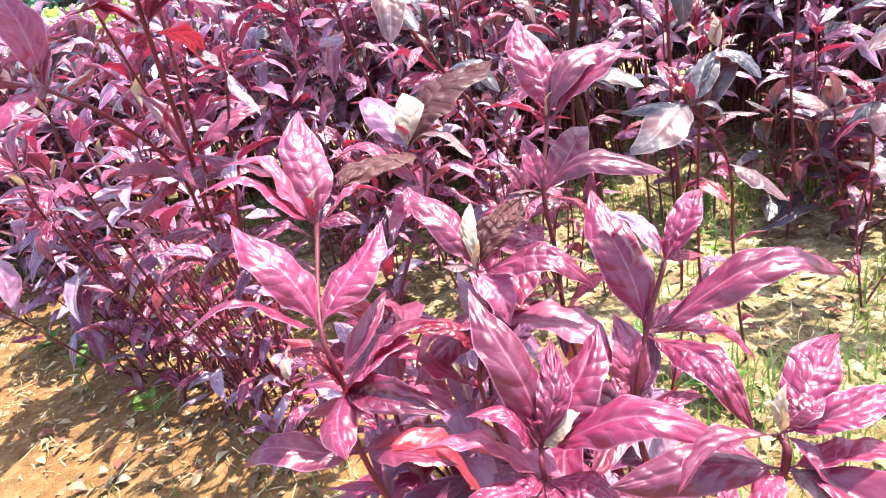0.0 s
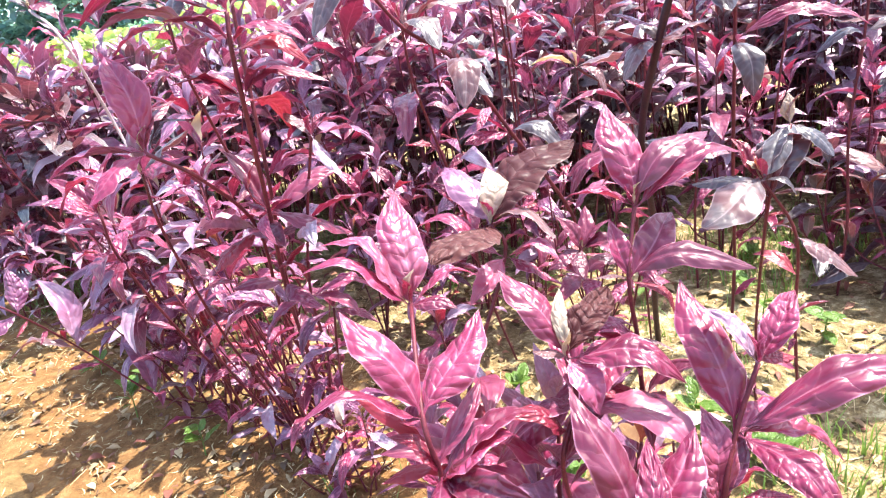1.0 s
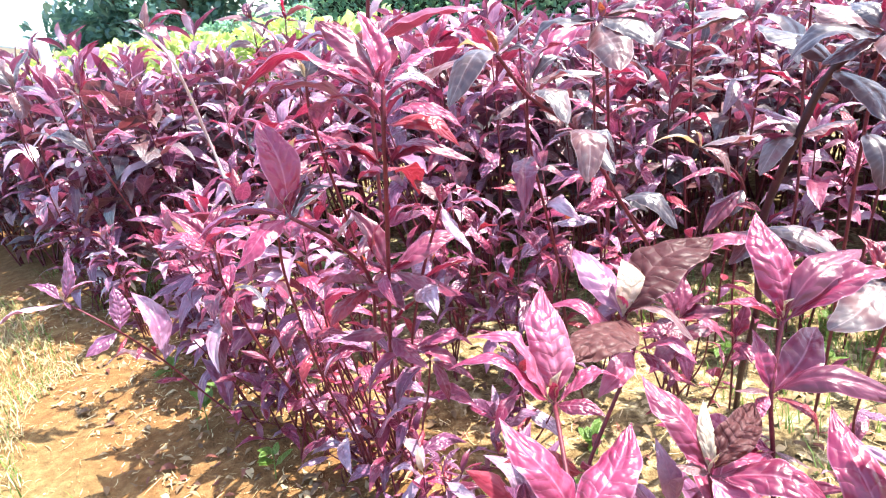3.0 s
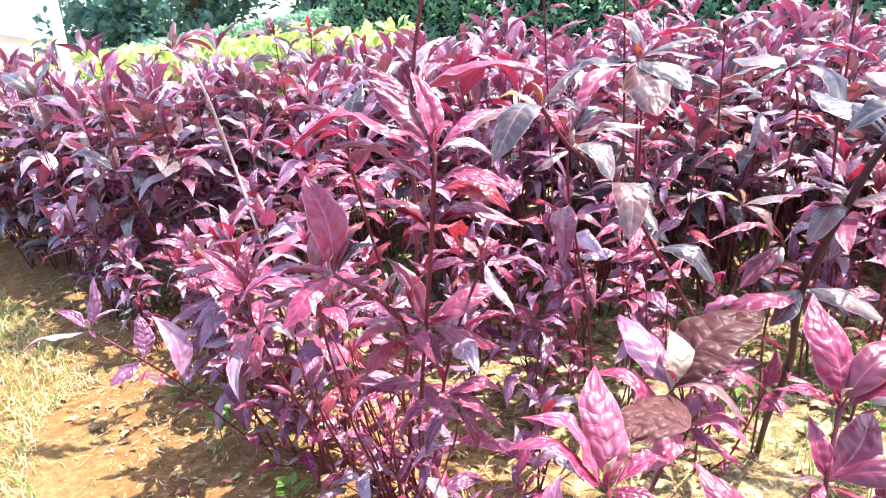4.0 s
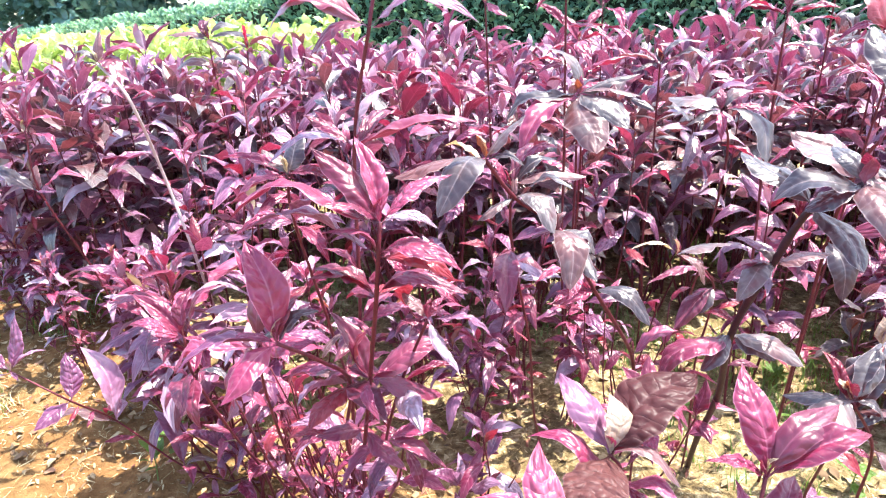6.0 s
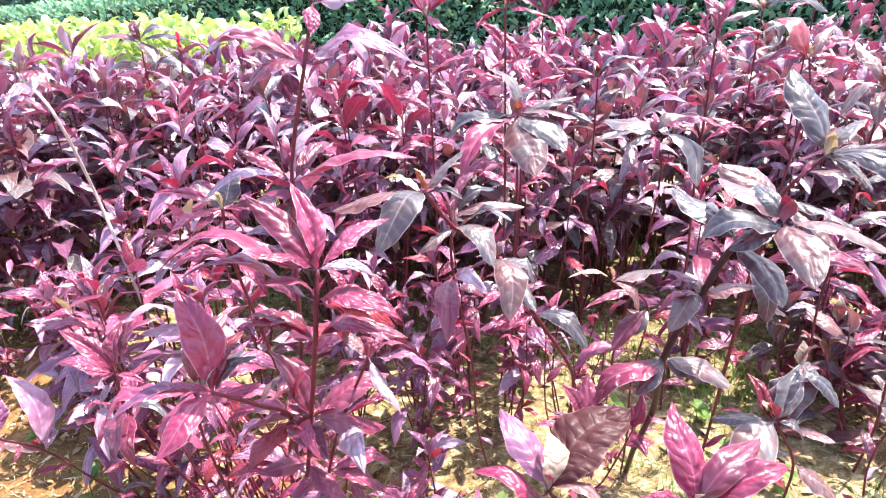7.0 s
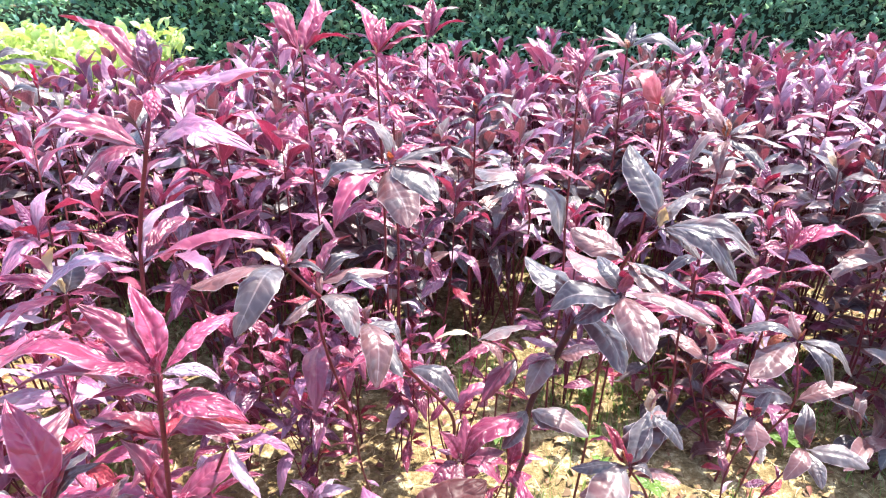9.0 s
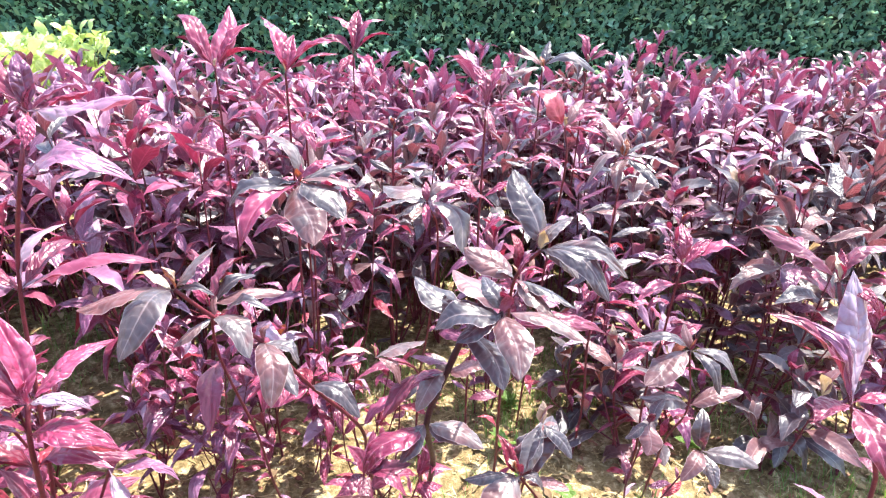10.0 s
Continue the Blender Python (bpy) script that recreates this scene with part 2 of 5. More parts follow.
# ---- mesh helpers ----


def build(name, verts, faces, mat, uvs=None, smooth=True):
    me = bpy.data.meshes.new(name)
    me.from_pydata([tuple(v) for v in verts], [], [tuple(f) for f in faces])
    if uvs is not None:
        layer = me.uv_layers.new(name="UVMap")
        idx = np.empty(len(me.loops), dtype=np.int32)
        me.loops.foreach_get("vertex_index", idx)
        layer.data.foreach_set("uv", np.asarray(uvs, dtype=np.float32)[idx].ravel())
    if smooth:
        me.polygons.foreach_set("use_smooth", [True] * len(me.polygons))
    me.materials.append(mat)
    me.update()
    return me


def part(name, me, parent, label="", kind=""):
    ob = new(name, me)
    ob.parent = parent
    return tagged(ob, label, kind=kind)


def leaf_shape(nu, nv, arch, fold, wave, twist, bumps, seed, broad=0.34, dome=0.0, blunt=False):
    """A blade along x from 0 to 1 with its stalk, upper side to +z: arched, folded or domed about a sunken midrib, crinkled at the edge, quilted between its veins."""
    rng = random.Random(seed)
    ph, ph2, ph3 = rng.uniform(0, 6.28), rng.uniform(0, 6.28), rng.uniform(0, 6.28)
    p, q = (0.62, 0.80) if blunt else (0.80, 1.08)
    most = (p / (p + q)) ** p * (q / (p + q)) ** q
    lead = rng.uniform(0.8, 1.5)
    verts, uvs, faces = [], [], []
    for i in range(nu + 1):
        u = i / nu
        s = max(0.0, (u - 0.08) / 0.92)
        half = broad / 2 * (s ** p * (1 - s) ** q / most if 0 < s < 1 else 0.0)
        half *= 1.0 + 0.05 * math.sin(17 * u + ph3)
        half = max(half, 0.011 * (1 - u) + 0.001)
        rise = arch * math.sin(math.pi * u ** lead) + 0.018 * math.sin(5 * u + ph)
        bend = 0.05 * math.sin(3.1 * u + ph2) * u * (1 - u) * 4
        tw = twist * (u - 0.3)
        for j in range(nv + 1):
            v = 2 * j / nv - 1
            y = v * half
            z = half * (fold * abs(v) * (1 - 0.45 * abs(v)) - dome * v * v - 0.10 * math.exp(-(v / 0.14) ** 2))
            side = 1.4 if v > 0 else 0.0
            z += wave * half * abs(v) ** 3 * (math.sin(13 * u + ph + side) + 0.6 * math.sin(29 * u + ph2 - side))
            if bumps:
                cell = noise.voronoi(Vector((u * 9 - abs(v) * 1.0, v * 2.0 + 7 * seed, seed * 1.7)))[0][0]
                z += bumps * (0.55 - cell) * 2.0 * (1 - 0.6 * v ** 4) * min(1.0, abs(v) * 5) * min(1.0, 8 * s, 8 * (1 - s))
            yy = y * math.cos(tw) - z * math.sin(tw)
            zz = y * math.sin(tw) + z * math.cos(tw)
            verts.append((u, yy + bend, zz + rise))
            uvs.append((u, (v + 1) / 2))
    for i in range(nu):
        for j in range(nv):
            a = i * (nv + 1) + j
            faces.append((a, a + nv + 1, a + nv + 2, a + 1))
    return np.array(verts), faces, np.array(uvs)


SHAPES = [  # arch, fold, wave, twist, dome
    (0.12, 0.10, 0.10, 0.3, 0.35), (0.20, 0.45, 0.13, -0.3, 0.0), (0.26, 0.15, 0.09, 0.2, 0.30), (0.09, 0.75, 0.10, 0.3, 0.0),
    (0.30, 0.20, 0.14, -0.3, 0.20), (0.15, 0.60, 0.16, 0.6, 0.0), (0.07, 0.10, 0.12, -0.6, 0.45), (0.22, 0.35, 0.18, 0.1, 0.05),
]
BULGE = (0.023, 0.007, 0.030, 0.010, 0.016, 0.018, 0.015, 0.010)
FINE, MID = {}, {}
for k, mat in enumerate(LEAF_MATS):
    for s, (arch, fold, wave, twist, dome) in enumerate(SHAPES):
        v, f, t = leaf_shape(34, 12, arch, fold, wave, twist, BULGE[k], 11 * s + k, dome=dome, blunt=k in (1, 2))
        FINE[k, s] = build("leaf", v, f, mat, t)
        v, f, t = leaf_shape(10, 4, arch, fold, wave, twist, 0.0, 11 * s + k, dome=dome, blunt=k in (1, 2))
        MID[k, s] = build("leaf", v, f, mat, t)
LOW = [leaf_shape(7, 2, *SHAPES[s][:4], 0.0, 5 * s, dome=SHAPES[s][4]) for s in range(8)]


def leaf_pose(base, way, width, roll, face=(0, 0, 1)):
    """The matrix of a leaf whose stalk starts at base and whose tip lies at base + way."""
    a = Vector(way)
    length = a.length
    a = a.normalized()
    up = Vector(face) - a * a.dot(Vector(face))
    if up.length < 0.05:
        up = Vector((0, -1, 0)) - a * a.dot(Vector((0, -1, 0)))
    up = (Matrix.Rotation(roll, 3, a) @ up.normalized()).normalized()
    b = up.cross(a)
    m = Matrix((a * length, b * length * width / 0.34, up * length)).transposed().to_4x4()
    m.translation = base
    return m


def curve_points(nodes, per=6):
    """A smooth line through the nodes."""
    p = [Vector(n) for n in nodes]
    p = [p[0] * 2 - p[1]] + p + [p[-1] * 2 - p[-2]]
    out = []
    for i in range(1, len(p) - 2):
        for k in range(per):
            t = k / per
            a, b, c, d = p[i - 1], p[i], p[i + 1], p[i + 2]
            out.append(0.5 * (2 * b + (c - a) * t + (2 * a - 5 * b + 4 * c - d) * t * t + (3 * b - a - 3 * c + d) * t ** 3))
    return out + [p[-2]]


def tube(points, radius_top, radius_base, sides=7, knots=0):
    """A tapered stem, thickened at its knots, capped at the top."""
    verts, faces, n = [], [], len(points)
    for i, p in enumerate(points):
        d = (points[min(i + 1, n - 1)] - points[max(i - 1, 0)]).normalized()
        x = d.cross(Vector((0.3, 1, 0.1))).normalized()
        y = d.cross(x)
        r = radius_top + (radius_base - radius_top) * i / (n - 1)
        if knots and i % knots == 0:
            r *= 1.12
        for k in range(sides):
            a = 2 * math.pi * k / sides
            verts.append(p + (x * math.cos(a) + y * math.sin(a)) * r)
    for i in range(n - 1):
        for k in range(sides):
            a, b = i * sides + k, i * sides + (k + 1) % sides
            faces.append((a, b, b + sides, a + sides))
    faces.append(tuple(range(sides - 1, -1, -1)))
    return verts, faces


def joined(pieces):
    """One set of verts, faces and uvs from several."""
    vs, fs, us, n = [], [], [], 0
    for v, f, u in pieces:
        vs.append(np.asarray(v))
        us.append(np.asarray(u))
        fs += [tuple(i + n for i in q) for q in f]
        n += len(v)
    return np.concatenate(vs), fs, np.concatenate(us)


def moved(m, verts):
    a = np.array(m)
    return np.asarray(verts) @ a[:3, :3].T + a[:3, 3]


# ---- ground ----


def ground_height(x, y):
    near = max(0.0, 1.0 - max(0.0, math.hypot(x, y - 1.5) - 4.0) / 4.0)
    lump = 0.016 * noise.noise(Vector((x * 2.2, y * 2.2, 0))) + 0.010 * noise.noise(Vector((x * 7, y * 7, 3))) + 0.005 * noise.noise(Vector((x * 21, y * 21, 5)))
    bank = 0.015 * (1 + math.tanh(4.5 * (in_bed(x, y) + 0.1)))
    return (lump + bank - 0.01) * near


def in_bed(x, y):
    """How far inside the planted bed a place lies (metres; outside: minus)."""
    left = (y - 1.30) * 0.81 + (x + 0.92) * 0.58
    front = y - 1.20 + 0.12 * math.sin(3 * x)
    return min(left, max(front, 0.0) if x > -0.92 else left)


def axis(lo, hi, step):
    return list(np.arange(lo, hi, step))


xs = [-400, -150, -60, -25, -12, -7] + axis(-4, 3.6, 0.035) + [5, 9, 18, 40, 120, 400]
ys = [-400, -120, -40, -15, -6, -2.5] + axis(-1, 4.6, 0.035) + [5.5, 7, 10, 16, 30, 60, 150, 400]
gv = [(x, y, ground_height(x, y)) for y in ys for x in xs]
gf = [(j * len(xs) + i, j * len(xs) + i + 1, (j + 1) * len(xs) + i + 1, (j + 1) * len(xs) + i) for j in range(len(ys) - 1) for i in range(len(xs) - 1)]
tagged(new("ground", build("ground", gv, gf, SOIL)), "dry ochre earth strewn with clippings", "ground", kind="structure")


def scatter(name, count, place, shape, mat, label, category, seed):
    """Countless small pieces lying on the ground, in one object."""
    rng = random.Random(seed)
    pieces = []
    while len(pieces) < count:
        x, y = place(rng)
        m, (v, f, u) = shape(rng, x, y)
        pieces.append((moved(m, v), f, u))
    v, f, u = joined(pieces)
    return tagged(new(name, build(name, v, f, mat, u)), label, category, kind="stuff")


def chip(rng, x, y):
    """A curled dry blade or straw, lying on the soil."""
    long = 0.008 + 0.05 * rng.random() ** 2
    w = rng.uniform(0.0006, 0.0020)
    c = rng.uniform(-0.9, 0.9)
    v = [(t * long, (w if k else -w) * (1 - abs(2 * t - 1) ** 3 * 0.8) + c * long * t * t, 0.25 * long * c * math.sin(math.pi * t)) for t in (0, 0.35, 0.7, 1) for k in (0, 1)]
    f = [(0, 1, 3, 2), (2, 3, 5, 4), (4, 5, 7, 6)]
    m = pose(x, y, ground_height(x, y) + rng.uniform(0.002, 0.008), rng.uniform(-14, 14), rng.uniform(-14, 14), rng.uniform(0, 360))
    return m, (v, f, [(0.5, 0.5)] * 8)


def fallen(rng, x, y):
    """A curled fallen leaf."""
    v, f, u = LOW[rng.randrange(8)]
    s = rng.uniform(0.012, 0.045)
    m = pose(x, y, ground_height(x, y) + 0.004, rng.choice((0, 180)) + rng.uniform(-18, 18), rng.uniform(-18, 18), rng.uniform(0, 360)) @ Matrix.Diagonal((s, s * rng.uniform(0.8, 1.9), s * 1.2, 1))
    return m, (v, f, u)


def blade(rng, x, y):
    """An upright bent blade of grass."""
    h, w, lean = rng.uniform(0.03, 0.10), rng.uniform(0.0012, 0.0026), rng.uniform(0.2, 1.1)
    v = [((w if k else -w) * (1 - t), h * lean * t * t, h * t) for t in (0, 0.4, 0.75, 1) for k in (0, 1)]
    m = pose(x, y, ground_height(x, y) - 0.002, 0, 0, rng.uniform(0, 360))
    return m, (v, [(0, 1, 3, 2), (2, 3, 5, 4), (4, 5, 7, 6)], [(0.5, 0.5)] * 8)


def tangle(rng, x, y):
    """A long dry blade lying bent over."""
    h, w, lean = rng.uniform(0.03, 0.09), rng.uniform(0.0008, 0.0018), rng.uniform(0.6, 1.0)
    v = [((w if k else -w) * (1 - 0.8 * t) + h * 0.3 * t * t * math.sin(9 * lean), h * t * lean, 0.004 + h * 0.35 * math.sin(2.6 * t)) for t in (0, 0.35, 0.7, 1) for k in (0, 1)]
    return pose(x, y, ground_height(x, y), 0, 0, rng.uniform(0, 360)), (v, [(0, 1, 3, 2), (2, 3, 5, 4), (4, 5, 7, 6)], [(0.5, 0.5)] * 8)


def anywhere(rng):
    return rng.uniform(-2.6, 2.4), rng.uniform(0.15, 2.9)


def bedded(rng):
    while True:
        x, y = anywhere(rng)
        if in_bed(x, y) > -0.25 or x > -0.3 or rng.random() < 0.05:
            return x, y


def clumped(rng):
    while True:
        x, y = rng.uniform(-2.8, 2.4), rng.uniform(0.3, 2.8)
        if x < 0.35 and in_bed(x, y) < 0.1 and rng.random() < 0.85:
            continue
        if noise.noise(Vector((x * 1.9, y * 1.9, 8))) + 0.35 * noise.noise(Vector((x * 9, y * 9, 2))) > 0.16:
            return x, y


def verge(rng):
    while True:
        x, y = rng.uniform(-3.2, -0.9), rng.uniform(0.6, 2.5)
        d = (x + 1.50) * 0.85 + (y - 1.20) * 0.50 + 0.25 * noise.noise(Vector((x * 2.5, y * 2.5, 1)))
        if d < 0.10 and in_bed(x, y) < -0.12:
            return x, y


scatter("straw_litter", 9000, anywhere, chip, STRAW, "bleached straw and grass clippings on the soil", "straw", 1)
scatter("leaf_litter", 6500, bedded, fallen, MULCH, "curled dry leaves lying on the soil", "fallen leaves", 2)
scatter("bed_straw", 7000, bedded, chip, STRAW, "bleached straw under the shrubs", "straw", 6)
scatter("grass", 4200, clumped, blade, WEED, "thin green grass growing on the soil", "grass", 3)
scatter("dry_grass", 9500, verge, tangle, STRAW, "pale dry grass along the path", "grass", 4)
scatter("verge_grass", 3200, verge, blade, WEED, "low green grass along the path", "grass", 5)


def tufted(rng):
    while True:
        x, y = rng.uniform(0.35, 1.9), rng.uniform(0.6, 2.0)
        if noise.noise(Vector((x * 3.1, y * 3.1, 14))) + 0.5 * noise.noise(Vector((x * 11, y * 11, 2))) > 0.08:
            return x, y


scatter("tufted_grass", 2200, tufted, blade, WEED, "yellow-green grass tufts between the shrubs", "grass", 7)
scatter("shed_leaves", 2200, bedded, fallen, SHED, "brown and red shed leaves under the shrubs", "fallen leaves", 8)

# ---- shrubs ----
SHRUB = ("red-purple leafy shrub with dark bare stems", "greyish purple leafy shrub with dark bare stems")
leaf_rng = random.Random(77)


def new_shrub(base, tone):
    ob = new("shrub")
    ob.location = (base[0], base[1], 0.0)
    ob.empty_display_size = 0.1
    return tagged(ob, SHRUB[tone], "shrub", "shrubs in the bed")


FLAT = (0, 2, 6, 7, 0, 2)


def dress(shrub, line, leaves):
    """Leaves on a stem: node, way to the tip, width, kind of leaf and, where it matters, its shape and roll."""
    r = leaf_rng
    for i, dx, dy, dz, width, kind, *more in leaves:
        shape, roll = FLAT[r.randrange(6)] if kind in (1, 2) else r.randrange(8), r.uniform(-0.42, 0.42)
        if more:
            shape, roll = more
        if kind == 1:  # the dusky leaves are short and broad
            dx, dy, dz = dx * 0.88, dy * 0.88, dz * 0.88
        ob = part("leaf", FINE[kind, shape], shrub)
        ob.matrix_basis = leaf_pose(line[i], (dx, dy, dz), width * (0.94, 0.95, 1.0)[kind if kind in (1, 2) else 0], roll, (0, -0.10, 1))


def shoot(shrub, radius, nodes, leaves, mats=STEM, full=0, kinds=()):
    """One stem of a shrub, from its tip to the soil, and its leaves: node, way to the tip, width, kind of leaf."""
    o = Vector(shrub.location)
    low = nodes[-1]
    line = [Vector(n) - o for n in nodes[:-1]] + [Vector((low[0], low[1], ground_height(low[0], low[1]) - 0.02)) - o]
    r = leaf_rng
    if (line[-1] - line[-2]).length > 0.25:  # bare lower lengths are never quite straight
        a, b = line[-2], line[-1]
        bent = [a.lerp(b, q) + Vector((r.uniform(-0.014, 0.014), r.uniform(-0.014, 0.014), 0)) for q in (0.33, 0.66)]
        whole = line[:-1] + bent + [b]
    else:
        whole = line
    pts = curve_points(whole)
    v, f = tube(pts, radius * 0.6, radius * 0.85, 8, 5)
    part("stem", build("stem", v, f, mats), shrub)
    dress(shrub, line, leaves)
    for q in range(2 if len(line) > 4 else 1, len(line) - 1):  # more leaves at the lower nodes
        for k in range(full):
            a, up, long = r.uniform(0, 6.28), r.uniform(-0.6, 0.5), r.uniform(0.08, 0.135)
            way = Vector((math.cos(a) * math.cos(up), math.sin(a) * math.cos(up), math.sin(up))) * long
            dress(shrub, line, [(q, way.x, way.y, way.z, r.uniform(0.28, 0.4), kinds[r.randrange(len(kinds))])])
    for k in range(2):  # the folded young pair at the tip
        a = r.uniform(0, 6.28)
        dull = sum(leaf[5] == 1 for leaf in leaves) * 2 > len(leaves)
        ob = part("leaf", FINE[(7, 3, 1, 6)[r.randrange(4)] if dull else 0 if r.random() < 0.6 else 3, r.randrange(8)], shrub)
        ob.matrix_basis = leaf_pose(line[0], Vector((0.35 * math.cos(a), 0.35 * math.sin(a), 1)) * r.uniform(0.022, 0.035) * (1.3 if dull else 1.0), 0.42 if dull else 0.3, 0)
    small = int(len(pts) * 0.3)
    while small < len(pts) - 3:  # small red leaves and side twigs low on the stem
        a = r.uniform(0, 6.28)
        way = Vector((math.cos(a), math.sin(a), r.uniform(-0.5, 0.9))) * r.uniform(0.03, 0.075)
        lf = part("leaf", MID[(6, 4, 0, 6, 5)[r.randrange(5)], r.randrange(8)], shrub)
        lf.matrix_basis = leaf_pose(pts[small], way, r.uniform(0.2, 0.36), r.uniform(-0.6, 0.6))
        small += r.randrange(2, 4)
    return line


shrub = new_shrub((0.04, 0.46), 0)
shoot(shrub, 0.0036, [(-0.006, 0.497, 0.616), (0.008, 0.379, 0.569), (0.013, 0.376, 0.510), (0.012, 0.368, 0.451), (0.035, 0.460, 0.000)], [
    (0, -0.006, 0.071, 0.096, 0.39, 0, 0, 0.1), (0, -0.082, 0.019, 0.067, 0.32, 0, 7, 0.2), (0, -0.100, -0.013, 0.050, 0.30, 0, 2, 0.15), (0, 0.047, -0.021, 0.000, 0.38, 0),
    (0, 0.069, 0.031, 0.005, 0.35, 0), (1, -0.059, 0.041, 0.087, 0.37, 0, 0, 0.0), (1, 0.054, 0.079, 0.053, 0.43, 0, 6, 0.1), (1, -0.091, -0.042, 0.031, 0.30, 0, 2, 0.3),
    (2, -0.039, 0.003, 0.043, 0.38, 4), (2, 0.067, 0.001, 0.034, 0.76, 0), (2, 0.092, 0.039, 0.022, 0.54, 0), (2, 0.045, -0.019, 0.005, 0.65, 0),
], full=3, kinds=(0, 6, 0, 4))
shoot(shrub, 0.0035, [(0.075, 0.643, 0.634), (0.086, 0.640, 0.591), (0.022, 0.593, 0.453), (0.006, 0.531, 0.389), (0.050, 0.520, 0.000)], [
    (0, 0.004, 0.042, 0.055, 0.54, 3), (0, 0.110, 0.060, 0.070, 0.54, 2, 0, 0.0), (0, -0.060, -0.102, 0.002, 0.60, 2, 6, 0.1), (0, 0.081, -0.045, -0.015, 0.32, 1),
    (0, -0.050, 0.095, 0.050, 0.40, 5, 0, 0.0), (0, 0.051, 0.022, 0.001, 0.43, 4), (1, 0.060, -0.050, 0.010, 0.40, 0), (1, -0.107, 0.043, 0.037, 0.32, 0),
    (1, -0.046, -0.049, -0.033, 0.43, 0), (1, 0.064, -0.035, -0.030, 0.43, 0), (3, 0.051, -0.014, 0.000, 0.76, 0), (3, 0.076, -0.010, -0.043, 0.43, 0),
], full=3, kinds=(0, 6, 0, 4))
shrub = new_shrub((0.25, 0.70), 0)
shoot(shrub, 0.0036, [(0.228, 0.587, 0.648), (0.211, 0.557, 0.581), (0.214, 0.551, 0.515), (0.212, 0.534, 0.450), (0.250, 0.700, 0.000)], [
    (0, -0.009, 0.070, 0.098, 0.39, 0, 0, 0.0), (0, 0.092, 0.054, 0.054, 0.32, 6, 2, 0.3), (0, 0.116, 0.027, 0.034, 0.30, 0, 7, 0.2), (0, -0.067, -0.004, 0.025, 0.35, 0),
    (1, 0.115, -0.034, 0.011, 0.28, 6, 2, 0.35), (1, 0.061, 0.058, 0.044, 0.43, 0), (1, -0.009, 0.041, 0.055, 0.35, 0),
    (1, -0.043, -0.008, 0.012, 0.49, 1), (1, -0.026, -0.027, -0.015, 0.43, 0), (1, 0.039, -0.023, -0.038, 0.32, 4), (2, -0.048, -0.016, 0.023, 0.43, 0),
    (2, 0.040, -0.011, -0.016, 0.38, 1),
], full=3, kinds=(0, 6, 0, 6, 4))
shoot(shrub, 0.0035, [(0.134, 0.475, 0.548), (0.138, 0.476, 0.498), (0.116, 0.450, 0.442), (0.170, 0.600, 0.000)], [
    (0, -0.053, 0.057, 0.077, 0.39, 0, 0, 0.0), (0, 0.052, 0.055, 0.043, 0.39, 2), (0, 0.102, -0.030, -0.021, 0.37, 0, 2, 0.15), (0, 0.004, 0.050, 0.050, 0.24, 3),
    (0, 0.022, -0.038, -0.040, 0.54, 0), (0, -0.035, 0.002, 0.013, 0.54, 1), (1, -0.044, -0.014, -0.002, 0.43, 0), (1, 0.047, -0.007, -0.006, 0.38, 4),
    (1, -0.077, -0.044, -0.020, 0.43, 0),
], full=3, kinds=(0, 6, 0, 6, 4))
shrub = new_shrub((0.30, 0.50), 0)
shoot(shrub, 0.0036, [(0.294, 0.437, 0.544), (0.269, 0.421, 0.486), (0.250, 0.400, 0.416), (0.300, 0.500, 0.000)], [
    (0, 0.048, 0.043, 0.042, 0.39, 0), (0, 0.033, 0.006, -0.002, 0.54, 4), (0, -0.040, 0.036, 0.041, 0.43, 5), (1, -0.016, 0.098, 0.108, 0.32, 0, 0, -0.1),
    (1, 0.184, 0.023, 0.008, 0.22, 0, 2, 0.2), (1, 0.054, -0.092, -0.041, 0.33, 0, 2, 0.1), (2, -0.000, 0.059, 0.074, 0.38, 0),
    (2, 0.060, -0.000, 0.013, 0.32, 0), (2, -0.023, 0.028, 0.045, 0.32, 0),
], full=2, kinds=(0, 6, 0))
shrub = new_shrub((0.17, 0.42), 0)
shoot(shrub, 0.0036, [(0.163, 0.329, 0.460), (0.162, 0.320, 0.438), (0.170, 0.420, 0.000)], [
    (0, -0.033, 0.059, 0.117, 0.32, 0, 0, 0.1), (0, 0.062, 0.056, 0.067, 0.45, 0, 6, 0.0), (0, 0.131, -0.039, 0.013, 0.28, 0, 2, 0.2), (0, 0.036, 0.006, 0.025, 0.49, 3),
    (0, -0.050, -0.005, 0.045, 0.39, 0), (0, 0.023, 0.054, 0.062, 0.32, 0), (1, 0.056, -0.037, -0.013, 0.37, 0), (1, -0.042, -0.026, 0.006, 0.43, 0),
    (1, 0.008, -0.030, -0.016, 0.43, 0), (1, -0.100, 0.007, 0.041, 0.38, 0),
], full=2, kinds=(0, 6, 0))
shrub = new_shrub((0.33, 0.36), 0)
shoot(shrub, 0.004, [(0.312, 0.265, 0.500), (0.311, 0.257, 0.479), (0.330, 0.360, 0.000)], [
    (0, 0.058, 0.044, 0.037, 0.45, 0, 0, 0.2), (0, 0.035, 0.015, 0.016, 0.54, 0), (0, 0.081, 0.011, 0.006, 0.32, 0), (0, -0.075, -0.038, -0.000, 0.39, 6),
    (0, 0.021, -0.028, -0.024, 0.43, 6), (1, 0.078, -0.011, -0.005, 0.38, 0), (1, -0.038, -0.041, -0.011, 0.43, 0), (1, 0.032, -0.037, -0.028, 0.49, 1),
], full=2, kinds=(0, 6, 0))
